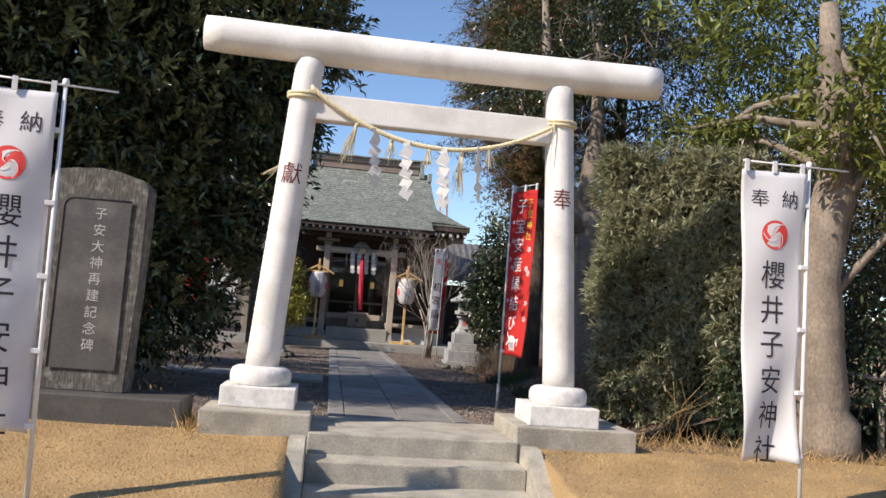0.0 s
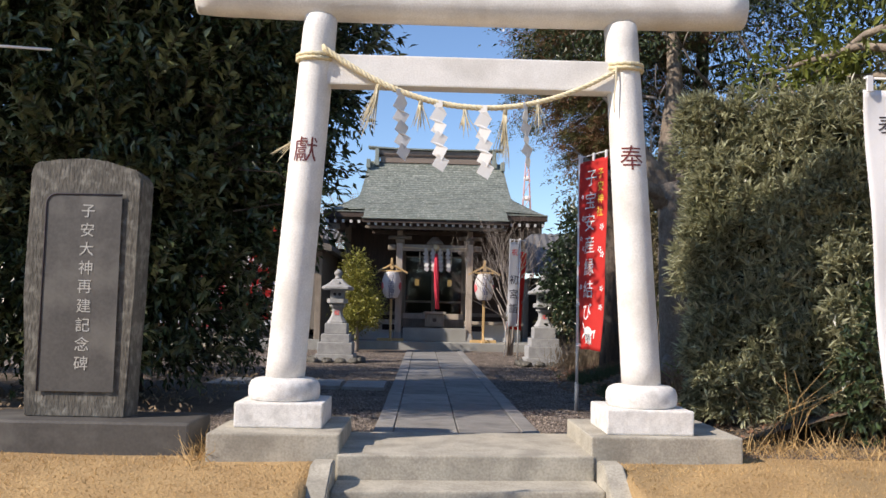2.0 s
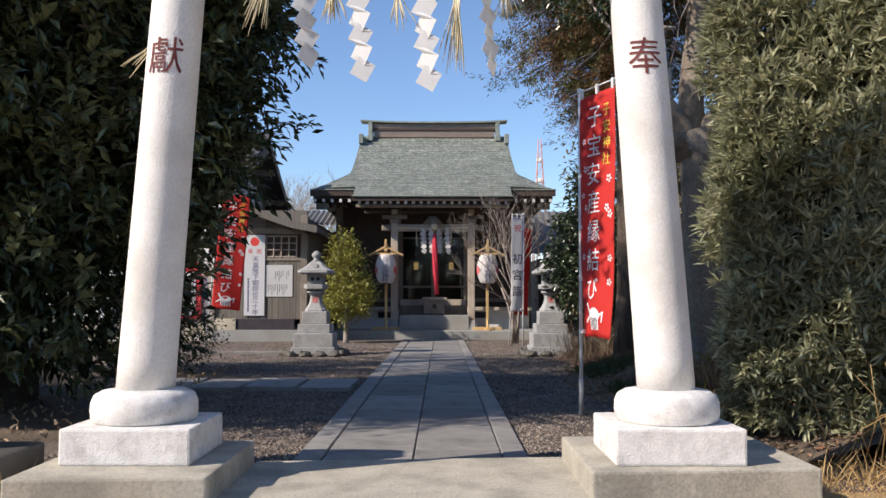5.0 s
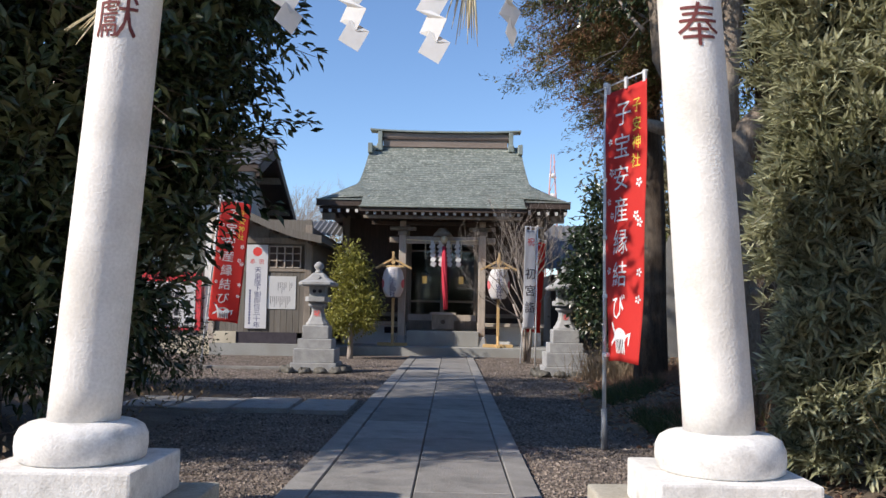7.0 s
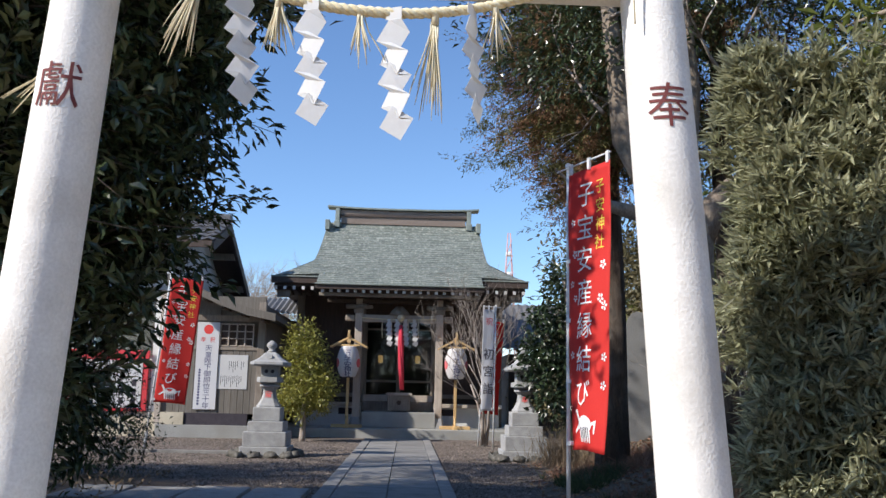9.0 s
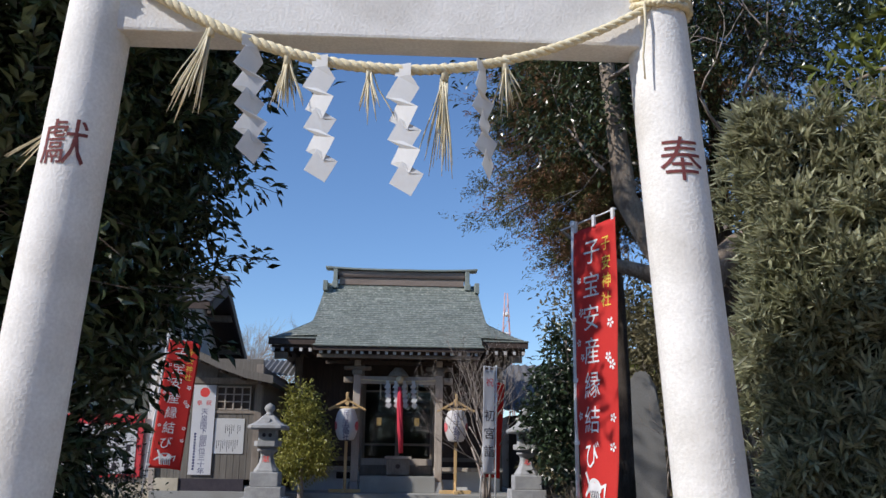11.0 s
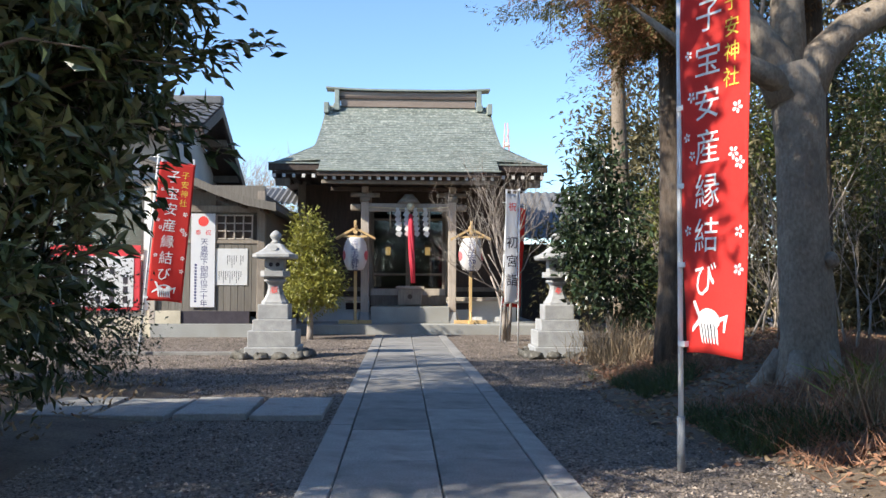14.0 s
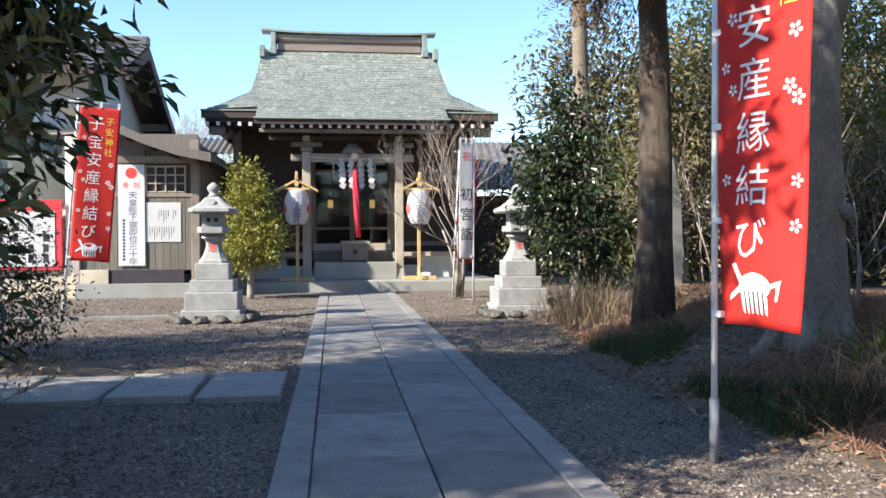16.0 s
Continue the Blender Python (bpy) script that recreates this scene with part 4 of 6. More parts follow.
# ---- stone lanterns ----
def stone_lantern(x, y, char, label):
    ob = empty("stone_lantern", label, "stone lantern", "pair of stone lanterns", at=(x, y, -0.02))
    rr_ = np.random.default_rng(int(abs(x) * 100))
    for k in range(14):
        a = 2 * math.pi * k / 14
        r = 0.42 + rr_.uniform(-0.04, 0.05)
        px_, py_ = max(-0.42, min(0.42, 1.3 * r * math.cos(a))), max(-0.42, min(0.42, 1.3 * r * math.sin(a)))
        bm = lathe([(0.06, 0), (0.10, 0.01), (0.09, 0.06), (0.05, 0.085)], 0, 0, 0, 7)
        for v in bm.verts:
            v.co += Vector(rr_.normal(0, 0.016, 3).tolist())
        part("rubble_stone", bm, M["stele"], ob).location = (px_, py_, 0)
    part("lower_base", box(-0.345, 0.345, -0.345, 0.345, 0.0, 0.145, 0.015), M["granite"], ob)
    part("middle_base", box(-0.31, 0.31, -0.31, 0.31, 0.145, 0.355, 0.012), M["granite"], ob)
    part("upper_base", box(-0.255, 0.255, -0.255, 0.255, 0.355, 0.50, 0.012), M["granite"], ob)
    part("pedestal", box(-0.20, 0.20, -0.20, 0.20, 0.50, 0.70, 0.015), M["granite"], ob)
    part("shaft", lathe([(0.165, 0), (0.165, 0.025), (0.14, 0.06), (0.105, 0.13), (0.088, 0.20), (0.088, 0.25), (0.115, 0.29), (0.135, 0.30), (0.135, 0.33)], 0, 0, 0.70, 16, True), M["granite"], ob)
    part("platform", lathe([(0.10, 0), (0.15, 0.03), (0.18, 0.035), (0.18, 0.105), (0.15, 0.11)], 0, 0, 1.03, 16, True), M["granite"], ob)
    fire = part("fire_box", box(-0.125, 0.125, -0.125, 0.125, 1.14, 1.30, 0.008), M["granite"], ob)
    # flat black discs paint the shade inside the two round holes
    for u in (-0.045, 0.045):
        bm = bmesh.new()
        add_disc(bm, u, 0.02, 0.028, lambda a, b: (a, -0.1275, 1.20 + b), 14)
        part("window_hole_shade", bm, M["ink"], fire)
    part("roof", lathe([(0.02, 0.0), (0.26, 0.0), (0.275, 0.02), (0.27, 0.055), (0.20, 0.09), (0.14, 0.135), (0.095, 0.19), (0.06, 0.205)], 0, 0, 1.30, 24, True), M["granite"], ob)
    part("jewel", lathe([(0.05, 0), (0.075, 0.015), (0.05, 0.035), (0.045, 0.05), (0.07, 0.08), (0.078, 0.11), (0.06, 0.145), (0.02, 0.175), (0.005, 0.18)], 0, 0, 1.50, 18), M["granite"], ob)
    part("roof_boss", lathe([(0, 0), (0.045, 0), (0.04, 0.02)], 0, 0, 0, 16), M["granite"], ob).matrix_basis = pose(0, -0.165, 1.43, 70, 0, 0)
    bm = bmesh.new()
    add_text(bm, char, 0, 0, 0.10, 0.1, lambda a, b: (a, -0.1 - max(0, -b) * 0.4, 0.885 + b))
    part("painted_character", bm, M["crest"], ob, "faded red character")
    return ob


stone_lantern(-1.86, 10.20, "献", "grey granite stone lantern on stepped plinths in gravel")
stone_lantern(1.93, 10.25, "奉", "grey granite stone lantern half hidden by a shrub")


# ---- banners ----
def banner(name, label, base, height, lean, yaw, length, width, cloth, texts, side=1, top_gap=0.03, wave=0.018, sleeve=0.0, group="", billow=0.02, prints=None, arm=0.12, clips=5, pinch=0.03):
    """A nobori banner: pole, cross arm, cloth with waves, clips and print."""
    ob = empty(name, label, "banner", group, at=base)
    ob.rotation_euler = (0, radians(lean), radians(yaw))
    rr_ = random.Random(len(label))
    part("pole", tube([(0, 0, 0.0 if not sleeve else sleeve * 0.5), (0, 0, height * 0.55), (0, 0, height)], [0.0145, 0.0135, 0.012], 12), M["pole"], ob)
    if sleeve:
        part("ground_sleeve", tube([(0, 0, 0), (0, 0, sleeve)], 0.021, 12), M["greypole"], ob, "grey plastic ground sleeve")
    part("pole_cap", lathe([(0.017, 0), (0.019, 0.01), (0.019, 0.03), (0.012, 0.04)], 0, 0, height - 0.01, 12), M["clip"], ob)
    part("cross_arm", tube([(-side * arm * 1.0, -0.012, height - 0.012), (side * (width + 0.03), -0.012, height - 0.004)], 0.006, 8), M["pole"], ob)
    z1 = height - top_gap - 0.03
    ph = rr_.uniform(0, 6)

    def surf(u, v, lift=0.0):
        """u from the pole outwards, v up from the lower edge."""
        t = 1 - v / length
        y = -0.012 + wave * t * math.sin(u / width * 4.2 + v * 2.3 + ph) + billow * t * (u / width) + 0.3 * wave * math.sin(v * 6 + u * 9 + ph)
        return Vector((side * (0.03 + u * (1 - pinch * t)), y - lift, z1 - length + v + 0.012 * math.sin(u / width * 3) * t))
    bm = bmesh.new()
    nu, nv = 16, 48
    g = [[bm.verts.new(surf(width * i / nu, length * j / nv)) for i in range(nu + 1)] for j in range(nv + 1)]
    for j in range(nv):
        for i in range(nu):
            bm.faces.new((g[j][i], g[j][i + 1], g[j + 1][i + 1], g[j + 1][i])).smooth = True
    cl = part("cloth", bm, M[cloth], ob)
    so = cl.modifiers.new("thickness", 'SOLIDIFY')
    so.thickness = 0.0012
    for k in range(3):
        u = width * (0.06 + 0.44 * k)
        part("top_loop", box(side * (0.03 + u) - 0.014, side * (0.03 + u) + 0.014, -0.021, -0.006, z1 - 0.01, height + 0.008), M[cloth] if cloth == "whitecloth" else M["whitecloth"], ob)
    for k in range(clips):
        z = z1 - length + 0.03 + (length - 0.25) * k / max(1, clips - 1)
        part("clip", box(min(-side * 0.004, side * 0.048), max(-side * 0.004, side * 0.048), -0.017, 0.017, z, z + 0.028, 0.003), M["clip"], ob)
    for text, u, v, size, step, mat, lab in texts:
        fu = (width - u) if side < 0 else u
        for i_, ch in enumerate(text):
            bm = bmesh.new()
            add_text_fine(bm, ch, 0, v - i_ * step, size, step, lambda a, b: surf(fu + side * a, b, 0.004), 1.0, 0.05)
            part("character", bm, M[mat], cl, lab)
    for fn in (prints or ()):
        fn(cl, surf)
    return ob


def blossoms(spots):
    def draw(cl, surf):
        for u, v, r in spots:
            bm = bmesh.new()
            for k in range(5):
                a = 2 * math.pi * k / 5 + u * 9
                petal = ((0.16, 0.0), (0.55, -0.27), (0.88, -0.22), (1.0, -0.08), (0.9, 0.0), (1.0, 0.08), (0.88, 0.22), (0.55, 0.27))
                pts = [(u + r * (p * math.cos(a) - q * math.sin(a)), v + r * (p * math.sin(a) + q * math.cos(a))) for p, q in petal]
                bm.faces.new([bm.verts.new(surf(p[0], p[1], 0.004)) for p in pts])
            part("blossom_print", bm, M["print_white"], cl, "white cherry blossom print")
    return draw


def swirl_crest(u0, v0, r, mat):
    """A round three-comma crest."""
    def draw(cl, surf):
        bm = bmesh.new()
        add_disc(bm, u0, v0, r, lambda a, b: surf(a, b, 0.0035), 30)
        part("crest_disc", bm, M[mat], cl, "round red crest")
        bm = bmesh.new()
        for k in range(3):
            a0 = 2 * math.pi * k / 3
            inner, outer = [], []
            for i in range(12):
                t = i / 11
                a = a0 + 2.3 * t
                rad = r * (0.12 + 0.80 * t)
                wd = r * 0.055 * (1 - 0.5 * t)
                inner.append((u0 + (rad - wd) * math.cos(a), v0 + (rad - wd) * math.sin(a)))
                outer.append((u0 + (rad + wd) * math.cos(a), v0 + (rad + wd) * math.sin(a)))
            vi = [bm.verts.new(surf(p[0], p[1], 0.006)) for p in inner]
            vo = [bm.verts.new(surf(p[0], p[1], 0.006)) for p in outer]
            for i in range(11):
                bm.faces.new((vi[i], vo[i], vo[i + 1], vi[i + 1]))
        part("crest_swirl", bm, M["print_white"], cl)
    return draw


def bundle_print(u0, v0, s):
    """A pale wrapped-bundle figure: an oval with folds and two ribbons."""
    def draw(cl, surf):
        bm = bmesh.new()
        bm.faces.new([bm.verts.new(surf(u0 + s * 0.62 * math.cos(a), v0 + s * 0.40 * math.sin(a) * (1 if math.sin(a) > 0 else 0.8), 0.004)) for a in np.linspace(0, 2 * math.pi, 26, endpoint=False)])
        for k in range(6):
            x = u0 - s * 0.45 + s * 0.18 * k
            y0 = v0 - s * 0.22
            bm.faces.new([bm.verts.new(surf(p[0], p[1], 0.004)) for p in ((x - s * 0.075, y0), (x + s * 0.075, y0), (x + s * 0.11, y0 - s * 0.48), (x + s * 0.02, y0 - s * 0.42))])
        for q in (((-0.55, 0.05), (-0.85, 0.62), (-0.70, 0.66), (-0.42, 0.2)), ((-0.55, -0.1), (-1.0, -0.35), (-0.98, -0.2), (-0.55, 0.1)), ((0.5, 0.1), (0.95, 0.25), (0.85, -0.3), (0.78, -0.3), (0.8, 0.08), (0.5, -0.05))):
            bm.faces.new([bm.verts.new(surf(u0 + s * a, v0 + s * b, 0.004)) for a, b in q])
        part("bundle_print", bm, M["print_white"], cl, "white drawn ornament")
        bm = bmesh.new()
        for k in range(5):
            x = u0 - s * 0.36 + s * 0.18 * k
            pts = [surf(x + s * 0.02 * i, v0 - s * 0.08 - s * 0.11 * i, 0.007) for i in range(5)]
            add_tube(bm, pts, s * 0.014, 4)
        part("fold_line", bm, M["ink"], cl)
    return draw


RED = [("子宝安産縁結び", 0.20, 1.70, 0.185, 0.222, "print_white", "large white brushed characters"), ("子安神社", 0.355, 1.73, 0.105, 0.125, "print_yellow", "yellow characters")]
SPOTS = [(0.07, 1.52, 0.026), (0.09, 1.30, 0.03), (0.40, 1.20, 0.034), (0.05, 1.10, 0.026), (0.09, 1.0, 0.026), (0.38, 0.98, 0.034), (0.42, 0.93, 0.034), (0.42, 0.60, 0.03), (0.06, 0.62, 0.028), (0.42, 0.42, 0.03)]
red_prints = [blossoms(SPOTS), bundle_print(0.22, 0.16, 0.16)]
banner("red_banner", "tall red cloth banner with white characters beside the path", (1.261, 3.032, -0.02), 2.55, 0.2, -66, 1.88, 0.47, "redcloth", RED, prints=red_prints, sleeve=0.28, billow=-0.04, wave=0.02, group="red banners")
banner("red_banner", "red cloth banner leaning near the notice hut", (-3.70, 10.4, -0.02), 2.70, 4.5, 8, 1.90, 0.47, "redcloth", RED, prints=red_prints, sleeve=0.3, billow=0.03, wave=0.02, group="red banners")
banner("red_banner", "small red banner among bare twigs by the hall", (1.50, 13.3, -0.02), 2.40, 4.0, 35, 1.75, 0.42, "redcloth", RED[:1], prints=[blossoms(SPOTS[:4])], group="red banners", wave=0.02)
banner("white_banner", "white cloth banner with bold characters by the hall", (1.68, 12.3, -0.02), 2.48, 0.6, 20, 1.76, 0.22, "whitecloth",
       [("初宮詣", 0.12, 0.98, 0.21, 0.30, "ink", "bold black characters"), ("祝", 0.12, 1.55, 0.15, 0.2, "crest", "red character")], side=-1, billow=0.02, wave=0.012, group="white banners")
WHITE = [("櫻井子安神社", 0.225, 1.20, 0.195, 0.227, "ink", "large black brushed characters"), ("奉", 0.125, 1.70, 0.125, 0.2, "ink", ""), ("納", 0.325, 1.70, 0.125, 0.2, "ink", "")]
banner("white_banner", "white dedication banner with a red crest on the lawn", (2.375, -1.45, slope(-1.45) - 0.03), 2.35, -1.0, 3, 1.88, 0.45, "whitecloth", WHITE, side=-1, prints=[swirl_crest(0.225, 1.46, 0.095, "crest")], wave=0.055, group="white banners", arm=0.28, billow=0.06, pinch=0.16)
banner("white_banner", "white dedication banner standing before the stele", (-2.25, -1.75, slope(-1.75) - 0.03), 2.35, -1.0, 10, 1.88, 0.45, "whitecloth", WHITE, side=-1, prints=[swirl_crest(0.225, 1.46, 0.095, "crest")], wave=0.06, group="white banners", arm=0.28, billow=-0.08, pinch=0.16)

# ---- notice hut and parish office ----
hut = empty("notice_hut", "grey boarded hut wing with a lattice window", "building")
part("footing", box(-4.33, -2.47, 13.10, 16.5, -0.1, 0.285, 0.01), M["terrace"], hut)
# black block painted in for the shade under the hut floor
part("underfloor_gap_shade", box(-3.84, -2.72, 13.13, 13.2, 0.285, 0.495), M["ink"], hut)
part("footing_pier", box(-4.33, -3.84, 13.105, 13.3, 0.285, 0.50, 0.006), M["cream"], hut)
part("back_wall", box(-4.30, -2.50, 13.20, 13.30, 0.49, 2.6), M["board"], hut)
for k in range(15):
    x0 = lerp(-4.28, -2.58, k / 15)
    z1 = 1.62
    part("board", box(x0 + 0.003, lerp(-4.28, -2.58, (k + 1) / 15) - 0.003, 13.15, 13.20, 0.49, z1), M["board"], hut)
part("upper_panel", box(-4.28, -3.30, 13.16, 13.20, 1.66, 2.35), M["board"], hut)
part("mid_rail", box(-4.28, -2.58, 13.135, 13.20, 1.62, 1.68, 0.006), M["oldwood"], hut)
part("head_beam", box(-4.28, -2.44, 13.12, 13.24, 2.14, 2.25, 0.008), M["oldwood"], hut)
part("corner_post", box(-2.60, -2.47, 13.10, 13.24, 0.28, 2.5, 0.01), M["oldwood"], hut)
part("left_post", box(-4.36, -4.26, 13.10, 13.24, 0.28, 2.6, 0.01), M["palewood"], hut)
part("side_wall", box(-2.57, -2.47, 13.24, 16.4, 0.28, 2.45), M["board"], hut)
# dark panel behind the bars paints the unlit inside of the window
win = part("lattice_window", box(-3.29, -2.68, 13.175, 13.199, 1.69, 2.10), M["darkwood"], hut, "small wooden lattice window")
for k in range(5):
    x = lerp(-3.29, -2.70, k / 4)
    part("lattice_bar", box(x, x + 0.022, 13.13, 13.175, 1.69, 2.10), M["palewood"], win)
for k in range(4):
    z = lerp(1.69, 2.08, k / 3)
    part("lattice_rail", box(-3.29, -2.68, 13.14, 13.17, z, z + 0.02), M["palewood"], win)
# pent roof falling to one side
bm = bmesh.new()
prof = [(-4.4, 2.98), (-3.7, 2.72), (-3.2, 2.50), (-2.7, 2.33), (-2.22, 2.24)]
for (xa, za), (xb, zb) in zip(prof, prof[1:]):
    add = [(xa, 12.62, za), (xb, 12.62, zb), (xb, 16.6, zb), (xa, 16.6, za)]
    up = [bm.verts.new(p) for p in add]
    dn = [bm.verts.new((p[0], p[1], p[2] - 0.09)) for p in add]
    bm.faces.new(up)
    bm.faces.new(list(reversed(dn)))
    bm.faces.new((up[0], dn[0], dn[1], up[1]))
    bm.faces.new((up[1], dn[1], dn[2], up[2]))
    bm.faces.new((up[2], dn[2], dn[3], up[3]))
part("pent_roof", bm, M["tile"], hut, "grey sheet pent roof")
bm = bmesh.new()
for (xa, za), (xb, zb) in zip(prof, prof[1:]):
    q = [(xa, za + 0.015), (xb, zb + 0.015), (xb, zb - 0.12), (xa, za - 0.12)]
    f1 = [bm.verts.new((a, 12.57, b)) for a, b in q]
    f2 = [bm.verts.new((a, 12.618, b)) for a, b in q]
    bm.faces.new(f1)
    bm.faces.new(list(reversed(f2)))
    for i in range(4):
        bm.faces.new((f1[i], f2[i], f2[(i + 1) % 4], f1[(i + 1) % 4]))
part("barge_board", bm, M["board"], hut, "weathered barge board")
for k in range(6):
    x = lerp(-4.2, -2.45, k / 5)
    z = np.interp(x, [p[0] for p in prof], [p[1] for p in prof]) - 0.16
    part("purlin", box(x - 0.03, x + 0.03, 12.62, 13.3, z, z + 0.06), M["darkwood"], hut)

note = solid("paper_notice", box(-3.285, -2.76, 13.138, 13.146, 0.925, 1.535), M["paper"], "white paper notice pinned on the boarding", "notice")
bm = bmesh.new()
for r_ in range(2):
    for k in range(11 if r_ else 8):
        x = -2.84 - k * 0.036 - (0.03 if r_ else 0.0)
        if r_ == 0 and k == 2:
            continue
        h = 0.10 + 0.05 * ((k * 7) % 3)
        add_rect(bm, x, x + 0.008, (1.42 if r_ == 0 else 1.16) - h, 1.42 if r_ == 0 else 1.16, lambda a, b: (a, 13.1365, b))
part("text_lines", bm, M["ink"], note)
hang = solid("congratulation_banner", box(-3.69, -3.295, 13.118, 13.126, 0.56, 2.115), M["whitecloth"], "long white hanging banner with a red disc", "banner")
bm = bmesh.new()
add_disc(bm, -3.49, 1.985, 0.085, lambda a, b: (a, 13.1165, b), 24)
part("red_disc", bm, M["crest"], hang)
bm = bmesh.new()
add_text(bm, "奉", -3.575, 1.80, 0.10, 0.1, lambda a, b: (a, 13.1165, b))
part("red_lettering", bm, M["crest"], hang)
bm = bmesh.new()
add_text(bm, "祝", -3.41, 1.80, 0.10, 0.1, lambda a, b: (a, 13.1165, b))
part("red_lettering", bm, M["crest"], hang)
bm = bmesh.new()
add_text(bm, "天皇陛下御即位三十年", -3.47, 1.645, 0.115, 0.113, lambda a, b: (a, 13.1165, b), 1.15)
part("lettering", bm, M["blueink"], hang, "large navy characters")
bm = bmesh.new()
for k in range(13):
    add_rect(bm, -3.625, -3.59, 1.24 - 0.05 * k, 1.275 - 0.05 * k, lambda a, b: (a, 13.1165, b))
part("small_text", bm, M["blueink"], hang)

office = empty("parish_office", "white plastered office with a tiled gable roof", "building")
part("base", box(-12, -4.33, 13.22, 18, -0.1, 0.50, 0.01), M["cream"], office, "cream rendered base")
part("wall", box(-12, -4.33, 13.34, 13.46, 0.50, 1.50), M["plaster"], office)
part("upper_wall", box(-12, -3.97, 13.34, 13.46, 2.62, 3.66), M["plaster"], office, "white plaster wall")
part("gable_wall", box(-4.08, -3.98, 13.46, 16.6, 2.0, 2.78), M["plaster"], office)
bm = bmesh.new()
t1 = [bm.verts.new(p) for p in ((-3.975, 13.0, 3.52), (-3.975, 13.0, 2.4), (-3.975, 17.5, 2.4), (-3.975, 14.2, 4.02))]
t2 = [bm.verts.new((v.co.x - 0.1, v.co.y, v.co.z)) for v in t1]
bm.faces.new(t1)
bm.faces.new(list(reversed(t2)))
part("gable_triangle", bm, M["plaster"], office)
part("belt", box(-12, -4.2, 13.22, 13.40, 2.58, 2.70, 0.008), M["palewood"], office, "grey timber belt")
part("corner_trim", box(-4.50, -4.34, 13.24, 13.40, 0.5, 2.58, 0.006), M["plaster"], office)
for k in range(5):
    x1 = -4.52 - 1.15 * k
    w_ = part("window", box(x1 - 1.12, x1, 13.30, 13.34, 1.50, 1.55), M["alu"], office, "bronze framed sliding window")
    part("window_head", box(x1 - 1.12, x1, 13.30, 13.34, 2.52, 2.57), M["alu"], w_)
    part("window_side", box(x1 - 0.04, x1, 13.30, 13.34, 1.55, 2.52), M["alu"], w_)
    part("window_mullion", box(x1 - 1.12, x1 - 1.08, 13.30, 13.34, 1.55, 2.52), M["alu"], w_)
    part("blind", box(x1 - 1.08, x1 - 0.04, 13.40, 13.41, 1.55, 2.52), M["curtain"], w_)
    g = part("pane", box(x1 - 1.08, x1 - 0.04, 13.315, 13.320, 1.55, 2.52), M["glass"], w_)
    g.visible_shadow = False
# tiled gable roof, ridge along x
for ya, za, yb, zb in ((14.2, 4.17, 12.75, 3.55), (14.2, 4.17, 18.1, 2.25)):
    bm = bmesh.new()
    n = 44
    for k in range(n):
        xa, xb = lerp(-12, -3.44, k / n), lerp(-12, -3.44, (k + 1) / n)
        for j in range(6):
            y0_, y1_ = lerp(ya, yb, j / 6), lerp(ya, yb, (j + 1) / 6)
            z0_, z1_ = lerp(za, zb, j / 6), lerp(za, zb, (j + 1) / 6)
            m_ = (xa + xb) / 2
            q = [bm.verts.new(p) for p in ((xa, y0_, z0_), (m_, y0_, z0_ + 0.035), (xb, y0_, z0_), (xb, y1_, z1_ + 0.02), (m_, y1_, z1_ + 0.055), (xa, y1_, z1_ + 0.02))]
            bm.faces.new((q[0], q[1], q[4], q[5]))
            bm.faces.new((q[1], q[2], q[3], q[4]))
    tagged(part("tiled_slope", bm, M["tile"], office, "grey clay roof tiles"), kind="stuff")
    bm = bmesh.new()
    q = [(ya, za - 0.02), (yb, zb - 0.02), (yb, zb - 0.20), (ya, za - 0.22)]
    f1 = [bm.verts.new((-3.42, a, b)) for a, b in q]
    f2 = [bm.verts.new((-3.48, a, b)) for a, b in q]
    bm.faces.new(f1)
    bm.faces.new(list(reversed(f2)))
    for i in range(4):
        bm.faces.new((f1[i], f2[i], f2[(i + 1) % 4], f1[(i + 1) % 4]))
    part("barge_board", bm, M["darkwood"], office)
    bm = bmesh.new()
    bm.faces.new([bm.verts.new(p) for p in ((-12, ya, za - 0.06), (-3.48, ya, za - 0.06), (-3.48, yb, zb - 0.06), (-12, yb, zb - 0.06))])
    part("soffit", bm, M["darkwood"], office)
part("front_fascia", box(-12, -3.44, 12.73, 12.79, 3.43, 3.55, 0.006), M["darkwood"], office)
for y_, z_ in ((15.0, 3.53), (16.1, 2.99), (17.0, 2.55)):
    part("purlin_end", box(-3.98, -3.48, y_ - 0.06, y_ + 0.06, z_, z_ + 0.13, 0.006), M["oldwood"], office)
part("ridge_tiles", box(-12, -3.42, 14.10, 14.30, 4.17, 4.32, 0.03), M["tile"], office)

sign = empty("red_notice_board", "white poster on a red notice board", "notice board")
part("board", box(-6.0, -4.53, 13.16, 13.20, 0.50, 1.58, 0.006), M["redboard"], sign)
part("poster", box(-5.9, -4.63, 13.150, 13.158, 0.56, 1.40), M["paper"], sign, "white poster")
bm = bmesh.new()
for k in range(5):
    for j in range(4):
        if (k * 3 + j) % 4:
            add_rect(bm, -4.80 - 0.22 * k, -4.72 - 0.22 * k, 1.10 - 0.16 * j, 1.22 - 0.16 * j, lambda a, b: (a, 13.1485, b))
tagged(part("poster_text", bm, M["ink"], sign), kind="stuff")

# the office side stands a little farther back: scaled about one point
for ob in (hut, note, hang, office, sign):
    ob.scale = (1.1, 1.1, 1.1)
    ob.location = (0.0355, 0.098, -0.094)

